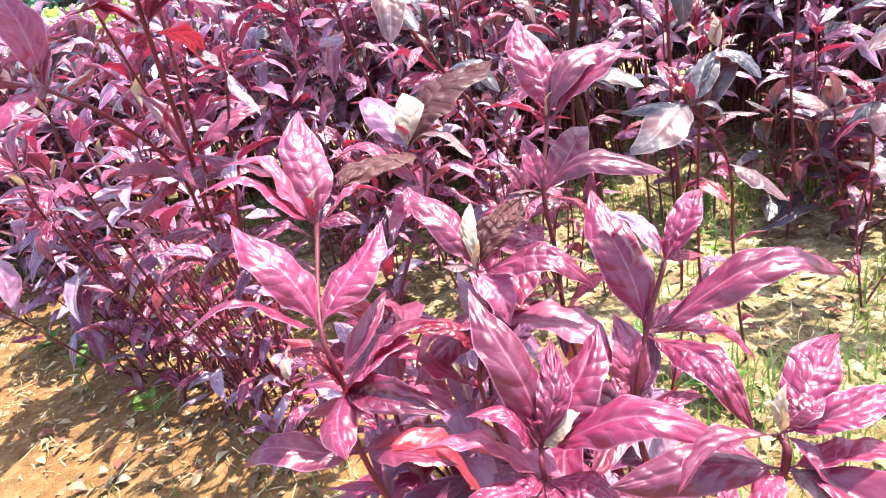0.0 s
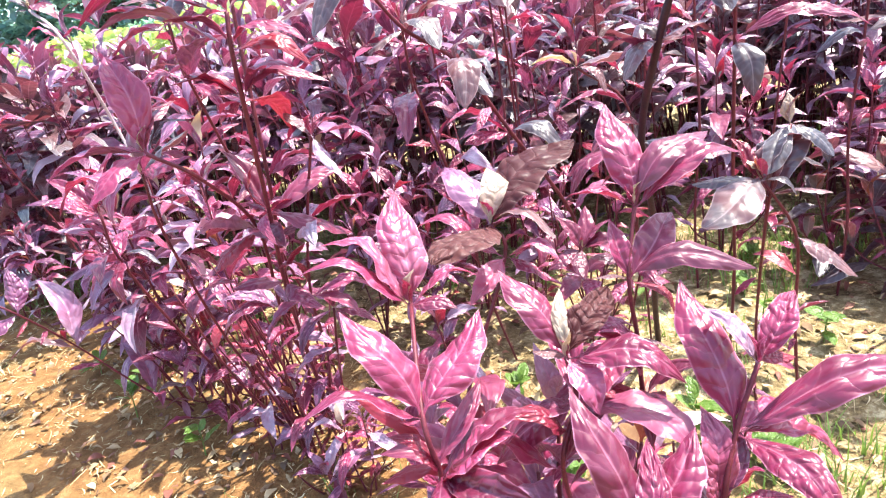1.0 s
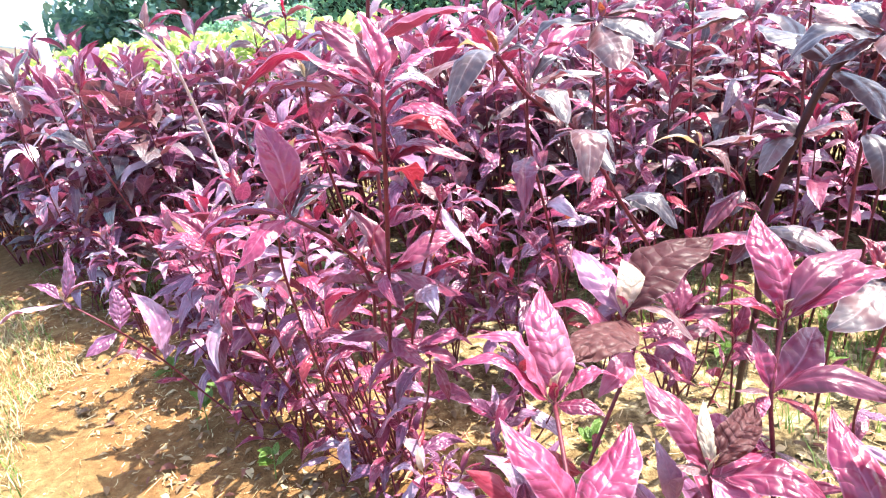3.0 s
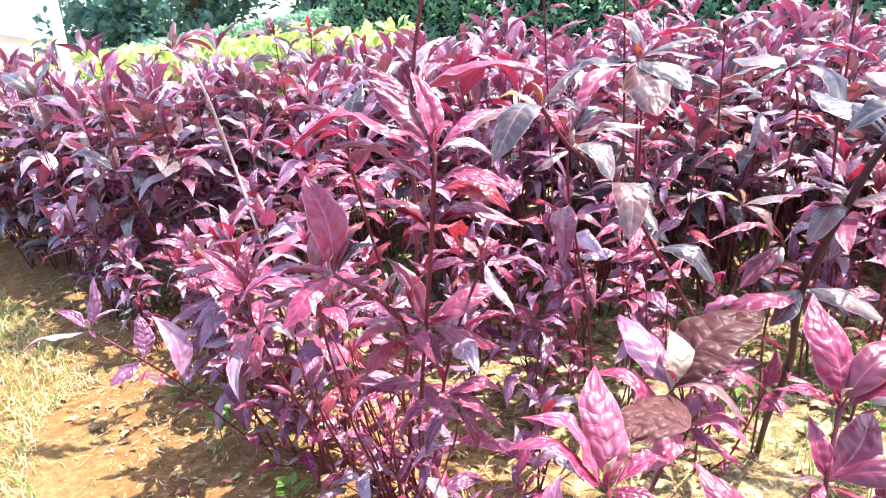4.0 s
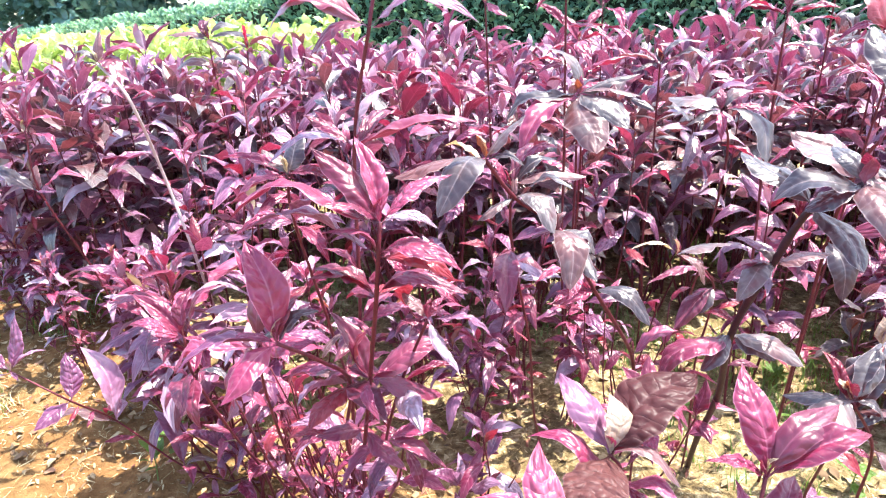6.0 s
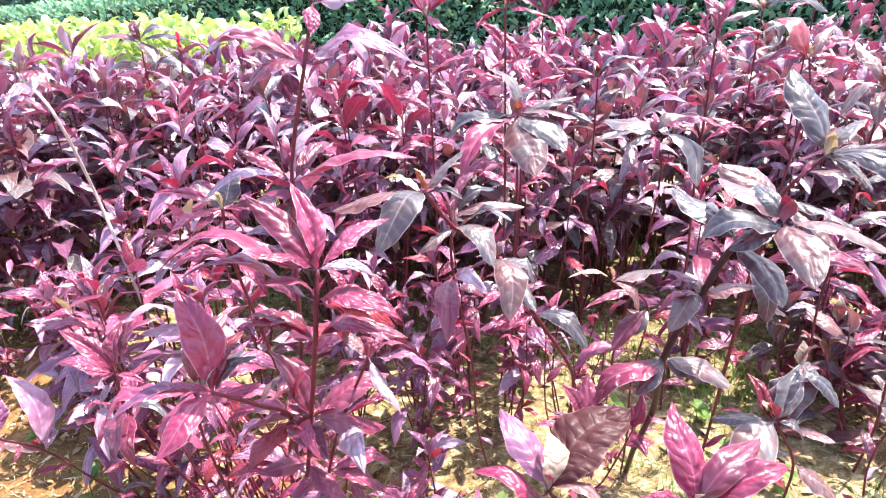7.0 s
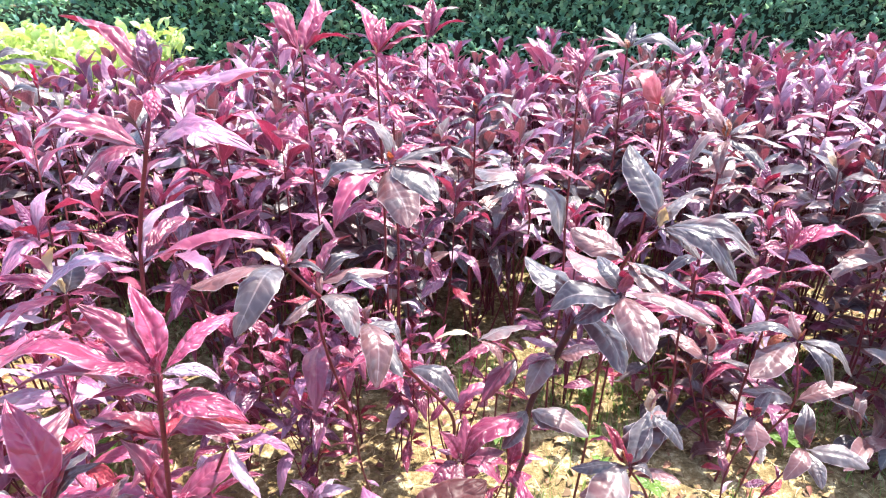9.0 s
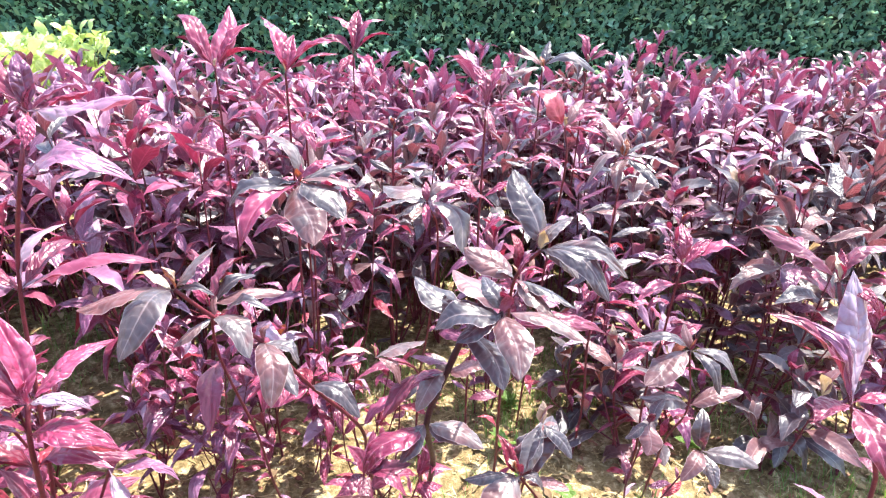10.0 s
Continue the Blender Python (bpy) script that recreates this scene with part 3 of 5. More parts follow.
shrub = new_shrub((-0.40, 1.16), 0)
# lower leaves mostly maroon: the shade under the crown, put into their colour
line = shoot(shrub, 0.0045, [(-0.181, 0.697, 0.913), (-0.186, 0.692, 0.874), (-0.198, 0.711, 0.812), (-0.237, 0.784, 0.649), (-0.268, 0.838, 0.519), (-0.400, 1.160, 0.000)], [
    (0, -0.172, -0.014, 0.015, 0.30, 0, 2, 0.25), (0, -0.073, 0.017, 0.087, 0.32, 0, 6, -0.2), (0, -0.030, 0.051, 0.089, 0.30, 0, 3, 0.2), (0, -0.055, -0.046, 0.039, 0.34, 0, 0, -0.1),
    (0, 0.080, 0.063, 0.037, 0.36, 0, 0, -0.2), (0, 0.069, -0.019, -0.004, 0.26, 5, 2, 0.2), (1, -0.147, -0.014, 0.042, 0.24, 5, 7, 0.3), (1, 0.099, -0.032, -0.011, 0.40, 0, 4, 0.1),
    (1, 0.088, 0.001, -0.035, 0.34, 4, 2, 0.4), (1, -0.056, -0.034, 0.042, 0.46, 6, 2, 0.2), (2, -0.076, 0.005, 0.037, 0.40, 6, 7, 0.0), (2, 0.113, -0.009, 0.007, 0.28, 6, 2, 0.1),
    (2, -0.076, -0.017, 0.036, 0.37, 4, 1, 0.2), (2, 0.097, -0.041, 0.020, 0.34, 6, 4, 0.0),
], full=2, kinds=(6, 6, 4, 6, 6))
dress(shrub, line, [
    (3, 0.017, 0.003, 0.086, 0.43, 4), (3, -0.055, 0.030, 0.094, 0.32, 6), (3, 0.046, -0.005, 0.012, 0.49, 0), (3, -0.031, 0.002, 0.021, 0.43, 6),
])
shoot(shrub, 0.0042, [(-0.195, 0.927, 1.186), (-0.207, 0.888, 1.116), (-0.249, 0.906, 0.956), (-0.272, 0.904, 0.677), (-0.420, 1.200, 0.000)], [
    (0, -0.109, 0.047, 0.086, 0.28, 0), (0, -0.011, 0.037, 0.068, 0.37, 5), (0, 0.077, 0.002, 0.025, 0.28, 0), (0, 0.160, -0.059, 0.020, 0.28, 5),
    (0, -0.030, 0.008, 0.023, 0.37, 6), (0, 0.059, 0.014, 0.032, 0.26, 5), (0, 0.001, -0.042, -0.035, 0.43, 0), (1, 0.144, -0.055, 0.001, 0.32, 5),
    (1, -0.121, 0.012, 0.029, 0.30, 6), (1, 0.051, -0.014, 0.001, 0.22, 5), (1, -0.074, -0.031, -0.028, 0.54, 6), (1, -0.147, 0.028, -0.000, 0.24, 5),
    (2, 0.179, -0.009, 0.031, 0.28, 6), (2, 0.061, 0.040, 0.076, 0.22, 5), (2, -0.073, 0.021, 0.047, 0.32, 0),
], full=3, kinds=(0, 5, 6, 5, 6))
shoot(shrub, 0.004, [(-0.313, 0.664, 0.778), (-0.277, 0.706, 0.727), (-0.279, 0.827, 0.615), (-0.334, 0.942, 0.426), (-0.430, 1.200, 0.000)], [
    (0, -0.037, 0.047, 0.114, 0.37, 0), (0, -0.105, -0.047, -0.012, 0.24, 5), (0, -0.048, -0.071, -0.037, 0.39, 0), (0, 0.053, 0.035, 0.031, 0.30, 1),
    (0, -0.065, -0.002, 0.012, 0.28, 0), (0, 0.029, 0.054, 0.051, 0.43, 4), (1, -0.041, -0.022, -0.025, 0.27, 0), (1, 0.027, 0.026, 0.032, 0.38, 1),
    (2, -0.052, -0.070, -0.034, 0.43, 4), (2, -0.059, -0.004, 0.020, 0.32, 1), (2, 0.068, 0.026, 0.035, 0.32, 0),
], full=3, kinds=(0, 5, 6, 5, 6))
shoot(shrub, 0.0035, [(-0.146, 0.773, 0.748), (-0.200, 0.823, 0.619), (-0.245, 0.870, 0.477), (-0.370, 1.180, 0.000)], [
    (0, 0.022, 0.020, 0.024, 0.32, 0), (0, 0.085, -0.010, -0.024, 0.32, 5), (0, -0.038, 0.019, 0.041, 0.54, 1), (0, 0.042, -0.047, -0.058, 0.26, 5),
    (0, -0.045, -0.015, -0.018, 0.32, 0), (0, 0.059, 0.012, 0.003, 0.32, 6), (1, 0.084, 0.007, 0.021, 0.26, 0), (1, -0.045, -0.034, -0.010, 0.32, 5),
], full=3, kinds=(0, 5, 6, 5, 6))
shoot(shrub, 0.003, [(-0.224, 0.900, 0.435), (-0.241, 0.911, 0.356), (-0.360, 1.140, 0.000)], [
    (0, -0.049, 0.015, 0.034, 0.32, 0), (0, 0.033, 0.004, -0.007, 0.32, 5), (0, 0.076, -0.014, -0.032, 0.24, 0), (0, -0.050, -0.069, -0.052, 0.32, 5),
    (0, 0.029, -0.034, -0.065, 0.32, 0), (0, 0.019, 0.024, 0.041, 0.32, 6),
], full=3, kinds=(0, 5, 6, 5, 6))
shrub = new_shrub((0.28, 1.42), 1)
line = shoot(shrub, 0.005, [(-0.065, 0.941, 0.921), (-0.022, 0.979, 0.849), (0.046, 0.991, 0.789), (0.115, 1.055, 0.649), (0.212, 1.182, 0.439), (0.280, 1.420, 0.000)], [
    (0, 0.070, 0.023, 0.068, 0.45, 1), (0, -0.063, 0.027, 0.015, 0.32, 3), (0, -0.159, 0.010, -0.025, 0.37, 1), (0, -0.075, -0.109, -0.061, 0.49, 1),
    (0, 0.064, -0.018, -0.008, 0.22, 1), (1, 0.061, -0.091, -0.035, 0.43, 1), (1, 0.098, -0.032, 0.022, 0.32, 1), (1, 0.004, 0.024, 0.039, 0.32, 1),
    (1, -0.066, -0.048, -0.023, 0.27, 1), (2, 0.014, 0.011, 0.031, 0.54, 1), (2, 0.062, -0.027, -0.041, 0.49, 1), (2, 0.010, -0.111, -0.068, 0.45, 1),
    (2, 0.056, -0.101, -0.059, 0.32, 1), (3, -0.110, -0.046, 0.036, 0.34, 0), (3, -0.080, -0.060, 0.006, 0.34, 0),
], full=1, kinds=(1, 6, 0))
dress(shrub, line, [
    (3, -0.050, -0.025, -0.019, 0.43, 6),
])
shoot(shrub, 0.0035, [(-0.028, 0.989, 0.864), (-0.028, 1.012, 0.753), (0.050, 1.350, 0.000)], [
    (0, 0.133, 0.010, 0.011, 0.26, 1), (0, 0.065, 0.066, 0.054, 0.32, 6), (0, -0.051, 0.022, 0.042, 0.32, 0), (0, 0.081, 0.042, 0.036, 0.26, 1),
], full=1, kinds=(1, 6, 0))
shrub = new_shrub((0.40, 1.36), 1)
line = shoot(shrub, 0.0078, [(0.398, 0.809, 0.900), (0.354, 0.837, 0.862), (0.326, 0.861, 0.776), (0.309, 0.934, 0.625), (0.400, 1.360, 0.000)], [
    (0, -0.116, 0.007, -0.020, 0.54, 1), (0, -0.088, -0.028, -0.025, 0.49, 1), (0, 0.114, -0.078, -0.020, 0.32, 1), (0, -0.021, 0.060, 0.043, 0.43, 1),
    (0, -0.012, -0.121, -0.045, 0.45, 1), (0, -0.068, 0.081, 0.050, 0.54, 1), (1, -0.076, 0.086, 0.069, 0.48, 1), (1, 0.035, -0.095, -0.060, 0.54, 1),
    (2, 0.075, -0.023, 0.025, 0.59, 1), (2, -0.024, 0.016, 0.034, 0.54, 1), (2, -0.064, -0.043, -0.042, 0.54, 1), (2, -0.062, 0.000, -0.027, 0.43, 6),
    (3, -0.121, -0.045, -0.063, 0.43, 0), (3, 0.069, -0.032, -0.036, 0.54, 1), (3, 0.102, -0.061, -0.030, 0.43, 1),
], DARK_STEM)
dress(shrub, line, [
    (3, -0.064, -0.053, -0.042, 0.43, 1),
])
shoot(shrub, 0.003, [(0.228, 0.971, 0.748), (0.316, 1.050, 0.653), (0.380, 1.340, 0.000)], [
    (0, -0.075, -0.009, 0.013, 0.39, 3), (0, 0.105, 0.032, 0.007, 0.54, 1), (0, 0.043, -0.031, -0.046, 0.37, 1), (1, -0.123, -0.037, 0.026, 0.27, 6),
    (1, -0.035, -0.033, -0.041, 0.45, 1), (1, -0.078, -0.053, -0.052, 0.32, 6),
], full=0, kinds=(1, 6))
shrub = new_shrub((0.55, 1.30), 1)
shoot(shrub, 0.0042, [(0.470, 0.868, 0.970), (0.459, 0.942, 0.886), (0.486, 1.041, 0.734), (0.550, 1.300, 0.000)], [
    (0, -0.024, 0.086, 0.120, 0.45, 1), (0, 0.062, 0.016, 0.051, 0.45, 1), (0, 0.085, -0.103, -0.054, 0.35, 1), (0, 0.062, -0.033, -0.045, 0.39, 1),
    (0, 0.128, -0.076, -0.030, 0.28, 1), (0, -0.032, -0.005, -0.040, 0.22, 6), (1, -0.039, 0.019, 0.013, 0.43, 1), (1, 0.019, -0.048, -0.040, 0.45, 1),
    (1, 0.096, -0.080, -0.030, 0.30, 1), (1, 0.060, -0.100, -0.060, 0.34, 1), (1, -0.083, 0.062, 0.048, 0.54, 1), (2, 0.005, -0.074, -0.087, 0.43, 1),
    (2, 0.184, -0.047, -0.010, 0.22, 0),
], full=0, kinds=(1, 6))
shrub = new_shrub((0.42, 1.66), 1)
shoot(shrub, 0.0036, [(0.382, 1.295, 0.910), (0.415, 1.334, 0.812), (0.420, 1.660, 0.000)], [
    (0, -0.131, 0.023, -0.017, 0.43, 1), (0, -0.094, 0.077, 0.023, 0.59, 1), (0, 0.073, 0.014, 0.036, 0.43, 1), (0, 0.136, -0.065, -0.009, 0.28, 0),
    (0, -0.009, -0.045, -0.050, 0.30, 0), (0, -0.083, -0.027, -0.025, 0.32, 1), (0, 0.064, -0.115, -0.089, 0.54, 1),
])
shrub = new_shrub((0.10, 1.72), 1)
shoot(shrub, 0.0036, [(0.122, 1.388, 0.940), (0.132, 1.415, 0.802), (0.100, 1.720, 0.000)], [
    (0, -0.066, 0.090, 0.107, 0.37, 1), (0, 0.099, -0.107, -0.062, 0.49, 1), (0, -0.083, 0.004, -0.015, 0.49, 1), (0, 0.141, -0.000, 0.042, 0.26, 1),
    (0, 0.135, -0.046, -0.002, 0.39, 1), (0, -0.176, 0.013, -0.063, 0.32, 1), (0, -0.127, -0.095, -0.105, 0.32, 0), (0, 0.023, -0.152, -0.105, 0.54, 1),
])
shrub = new_shrub((0.11, 1.63), 0)
line = shoot(shrub, 0.004, [(0.111, 1.533, 1.149), (0.111, 1.540, 1.068), (0.111, 1.547, 0.988), (0.111, 1.555, 0.896), (0.111, 1.565, 0.781), (0.111, 1.633, 0.000)], [
    (0, -0.047, 0.096, 0.115, 0.32, 0), (0, 0.025, 0.052, 0.077, 0.32, 0), (0, 0.122, 0.009, 0.067, 0.32, 0), (0, 0.119, -0.013, 0.042, 0.32, 0),
    (0, -0.076, 0.038, 0.039, 0.32, 0), (0, -0.042, 0.001, 0.001, 0.32, 0), (0, 0.088, -0.060, -0.018, 0.32, 0), (0, -0.069, -0.052, -0.045, 0.32, 0),
    (1, -0.065, 0.047, 0.051, 0.32, 0), (1, 0.083, -0.055, -0.015, 0.32, 0), (2, -0.082, 0.007, 0.007, 0.32, 0), (2, 0.059, -0.021, 0.007, 0.32, 0),
    (3, -0.113, -0.027, -0.023, 0.32, 0), (3, 0.105, -0.004, 0.045, 0.32, 0), (4, -0.111, -0.027, -0.021, 0.32, 0),
])
dress(shrub, line, [
    (4, 0.067, -0.037, -0.004, 0.32, 0),
])
shrub = new_shrub((-0.07, 1.94), 0)
shoot(shrub, 0.004, [(-0.070, 1.836, 1.127), (-0.070, 1.843, 1.048), (-0.070, 1.850, 0.969), (-0.070, 1.858, 0.879), (-0.070, 1.868, 0.767), (-0.070, 1.936, 0.000)], [
    (0, -0.096, 0.108, 0.123, 0.32, 0), (0, 0.045, 0.103, 0.150, 0.32, 0), (0, 0.100, 0.049, 0.105, 0.32, 0), (0, -0.096, 0.067, 0.072, 0.32, 0),
    (0, 0.132, -0.027, 0.032, 0.32, 0), (0, -0.069, 0.002, 0.001, 0.32, 0), (0, 0.057, -0.066, -0.035, 0.32, 0), (1, -0.066, -0.020, -0.019, 0.32, 0),
    (1, 0.075, -0.032, 0.002, 0.32, 0), (2, -0.058, -0.040, -0.033, 0.32, 0), (2, 0.115, -0.001, 0.052, 0.32, 0), (3, -0.111, 0.040, 0.040, 0.32, 0),
    (3, 0.076, -0.039, -0.003, 0.32, 0), (4, -0.110, -0.028, -0.022, 0.32, 0), (4, 0.059, -0.023, 0.004, 0.32, 0),
])
shrub = new_shrub((0.36, 2.75), 0)
shoot(shrub, 0.004, [(0.361, 2.649, 1.075), (0.361, 2.656, 0.999), (0.361, 2.663, 0.924), (0.361, 2.671, 0.838), (0.361, 2.681, 0.731), (0.361, 2.749, 0.000)], [
    (0, -0.086, 0.111, 0.128, 0.32, 0), (0, 0.039, 0.106, 0.153, 0.32, 0), (0, 0.142, 0.045, 0.118, 0.32, 0), (0, -0.114, 0.052, 0.054, 0.32, 0),
    (0, 0.156, -0.009, 0.063, 0.32, 0), (0, -0.064, -0.075, -0.064, 0.32, 0), (0, 0.059, -0.129, -0.081, 0.32, 0), (1, -0.102, 0.031, 0.030, 0.32, 0),
    (1, 0.097, -0.089, -0.038, 0.32, 0), (2, -0.116, 0.011, 0.009, 0.32, 0), (2, 0.088, -0.063, -0.020, 0.32, 0), (3, -0.099, -0.015, -0.016, 0.32, 0),
    (3, 0.063, -0.004, 0.025, 0.32, 0), (4, -0.067, -0.031, -0.028, 0.32, 0), (4, 0.076, -0.047, -0.010, 0.32, 0),
])
shrub = new_shrub((0.56, 1.59), 0)
shoot(shrub, 0.004, [(0.564, 1.492, 1.068), (0.564, 1.499, 0.993), (0.564, 1.506, 0.918), (0.564, 1.514, 0.833), (0.564, 1.524, 0.726), (0.564, 1.592, 0.000)], [
    (0, -0.014, 0.068, 0.085, 0.32, 0), (0, 0.092, 0.039, 0.087, 0.32, 0), (0, -0.108, 0.005, 0.002, 0.32, 0), (0, -0.077, 0.025, 0.024, 0.32, 0),
    (0, 0.091, -0.039, 0.004, 0.32, 0), (0, 0.007, -0.076, -0.051, 0.32, 0), (1, -0.097, -0.019, -0.020, 0.32, 0), (1, 0.115, 0.001, 0.055, 0.32, 0),
    (2, -0.089, -0.039, -0.034, 0.32, 0), (2, 0.088, -0.017, 0.024, 0.32, 0), (3, -0.088, 0.032, 0.032, 0.32, 0), (3, 0.104, -0.025, 0.023, 0.32, 0),
    (4, -0.084, 0.049, 0.051, 0.32, 0), (4, 0.100, -0.011, 0.035, 0.32, 0),
])
shrub = new_shrub((0.86, 1.46), 1)
shoot(shrub, 0.004, [(0.864, 1.360, 0.965), (0.864, 1.367, 0.897), (0.864, 1.374, 0.830), (0.864, 1.382, 0.753), (0.864, 1.392, 0.656), (0.864, 1.460, 0.000)], [
    (0, -0.035, 0.085, 0.103, 0.32, 1), (0, 0.089, 0.001, 0.043, 0.32, 1), (0, -0.057, 0.019, 0.018, 0.32, 1), (0, 0.122, -0.077, -0.012, 0.32, 1),
    (0, -0.124, -0.050, -0.046, 0.32, 1), (0, 0.051, -0.102, -0.054, 0.32, 1), (0, -0.057, -0.087, -0.065, 0.32, 1), (1, -0.106, 0.037, 0.036, 0.32, 1),
    (1, 0.061, -0.010, 0.019, 0.32, 1), (2, -0.081, 0.005, 0.003, 0.32, 1), (2, 0.077, -0.011, 0.025, 0.32, 1), (3, -0.062, 0.027, 0.028, 0.32, 1),
    (3, 0.110, -0.020, 0.031, 0.32, 1), (4, -0.118, -0.023, -0.020, 0.32, 1), (4, 0.106, -0.014, 0.036, 0.32, 1),
])
shrub = new_shrub((0.90, 2.11), 1)
shoot(shrub, 0.004, [(0.903, 2.014, 1.089), (0.903, 2.021, 1.012), (0.903, 2.028, 0.936), (0.903, 2.036, 0.849), (0.903, 2.046, 0.740), (0.903, 2.114, 0.000)], [
    (0, -0.100, 0.047, 0.048, 0.32, 1), (0, 0.044, 0.057, 0.089, 0.32, 1), (0, 0.074, -0.001, 0.034, 0.32, 1), (0, -0.067, 0.064, 0.073, 0.32, 1),
    (0, 0.169, -0.087, -0.006, 0.32, 1), (0, -0.136, -0.017, -0.021, 0.32, 1), (1, -0.076, 0.004, 0.002, 0.32, 1), (1, 0.097, 0.005, 0.051, 0.32, 1),
    (2, -0.077, 0.031, 0.031, 0.32, 1), (2, 0.102, -0.008, 0.039, 0.32, 1), (3, -0.078, -0.038, -0.035, 0.32, 1), (3, 0.097, 0.002, 0.047, 0.32, 1),
    (4, -0.098, 0.038, 0.038, 0.32, 1), (4, 0.074, -0.009, 0.026, 0.32, 1),
])
shrub = new_shrub((1.08, 2.15), 0)
shoot(shrub, 0.004, [(1.076, 2.055, 1.099), (1.076, 2.062, 1.022), (1.076, 2.069, 0.945), (1.076, 2.077, 0.857), (1.076, 2.087, 0.747), (1.076, 2.155, 0.000)], [
    (0, -0.019, 0.067, 0.084, 0.32, 0), (0, 0.066, 0.026, 0.059, 0.32, 0), (0, 0.088, -0.022, 0.019, 0.32, 0), (0, -0.089, -0.029, -0.031, 0.32, 0),
    (1, -0.081, 0.004, 0.001, 0.32, 0), (1, 0.077, 0.011, 0.048, 0.32, 0), (2, -0.116, -0.006, -0.010, 0.32, 0), (2, 0.086, -0.042, -0.001, 0.32, 0),
    (3, -0.061, 0.018, 0.018, 0.32, 0), (3, 0.118, -0.005, 0.050, 0.32, 0), (4, -0.127, -0.026, -0.027, 0.32, 0), (4, 0.052, -0.036, -0.008, 0.32, 0),
])
shrub = new_shrub((0.15, 1.69), 0)
shoot(shrub, 0.004, [(0.146, 1.592, 1.029), (0.146, 1.599, 0.957), (0.146, 1.606, 0.885), (0.146, 1.614, 0.803), (0.146, 1.624, 0.700), (0.146, 1.692, 0.000)], [
    (0, -0.047, 0.057, 0.065, 0.32, 0), (0, 0.068, -0.000, 0.031, 0.32, 0), (0, -0.080, -0.027, -0.025, 0.32, 0), (0, 0.085, -0.079, -0.033, 0.32, 0),
    (0, 0.019, -0.086, -0.055, 0.32, 0), (1, -0.096, 0.006, 0.005, 0.32, 0), (1, 0.113, -0.014, 0.038, 0.32, 0), (2, -0.108, -0.017, -0.015, 0.32, 0),
    (2, 0.090, -0.085, -0.033, 0.32, 0), (3, -0.069, 0.047, 0.049, 0.32, 0), (3, 0.090, -0.069, -0.020, 0.32, 0), (4, -0.097, 0.049, 0.051, 0.32, 0),
    (4, 0.067, -0.006, 0.025, 0.32, 0),
])
shrub = new_shrub((0.39, 1.94), 1)
shoot(shrub, 0.004, [(0.393, 1.841, 0.943), (0.393, 1.848, 0.877), (0.393, 1.855, 0.811), (0.393, 1.863, 0.735), (0.393, 1.873, 0.641), (0.393, 1.941, 0.000)], [
    (0, -0.124, 0.034, 0.033, 0.32, 1), (0, 0.127, 0.001, 0.060, 0.32, 1), (0, -0.092, -0.018, -0.018, 0.32, 1), (0, 0.135, -0.065, -0.001, 0.32, 1),
    (0, 0.066, -0.000, 0.030, 0.32, 1), (0, -0.002, 0.035, 0.045, 0.32, 1), (1, -0.069, -0.020, -0.019, 0.32, 1), (1, 0.077, 0.004, 0.041, 0.32, 1),
    (2, -0.073, 0.042, 0.044, 0.32, 1), (2, 0.089, -0.066, -0.019, 0.32, 1), (3, -0.119, -0.004, -0.004, 0.32, 1), (3, 0.069, -0.030, 0.003, 0.32, 1),
    (4, -0.088, 0.031, 0.031, 0.32, 1), (4, 0.064, -0.023, 0.007, 0.32, 1),
])
shrub = new_shrub((0.96, 1.31), 0)
shoot(shrub, 0.004, [(0.961, 1.215, 0.749), (0.961, 1.222, 0.697), (0.961, 1.229, 0.644), (0.961, 1.237, 0.584), (0.961, 1.247, 0.509), (0.961, 1.315, 0.000)], [
    (0, 0.019, 0.057, 0.078, 0.32, 0), (0, -0.017, 0.036, 0.043, 0.32, 0), (0, 0.137, -0.043, 0.025, 0.32, 0), (0, 0.079, 0.012, 0.049, 0.32, 0),
    (0, -0.079, 0.004, 0.003, 0.32, 0), (1, -0.115, -0.026, -0.022, 0.32, 0), (1, 0.085, -0.065, -0.013, 0.32, 0), (2, -0.072, -0.009, -0.008, 0.32, 0),
    (2, 0.072, -0.029, 0.008, 0.32, 0), (3, -0.095, 0.035, 0.035, 0.32, 0), (3, 0.059, -0.044, -0.007, 0.32, 0), (4, -0.124, -0.019, -0.015, 0.32, 0),
    (4, 0.110, 0.000, 0.051, 0.32, 0),
])
shrub = new_shrub((-0.34, 2.16), 0)
shoot(shrub, 0.004, [(-0.343, 2.061, 0.902), (-0.343, 2.068, 0.839), (-0.343, 2.075, 0.776), (-0.343, 2.083, 0.704), (-0.343, 2.093, 0.613), (-0.343, 2.161, 0.000)], [
    (0, -0.079, 0.036, 0.037, 0.32, 0), (0, 0.101, -0.001, 0.047, 0.32, 0), (0, 0.051, 0.060, 0.096, 0.32, 0), (0, -0.090, -0.027, -0.023, 0.32, 0),
    (0, 0.135, -0.062, 0.000, 0.32, 0), (1, -0.059, 0.024, 0.024, 0.32, 0), (1, 0.104, 0.004, 0.053, 0.32, 0), (2, -0.069, 0.045, 0.047, 0.32, 0),
    (2, 0.079, -0.045, -0.007, 0.32, 0), (3, -0.072, -0.003, -0.001, 0.32, 0), (3, 0.066, -0.061, -0.024, 0.32, 0), (4, -0.064, 0.034, 0.035, 0.32, 0),
    (4, 0.091, -0.070, -0.021, 0.32, 0),
])
shrub = new_shrub((0.84, 1.10), 1)
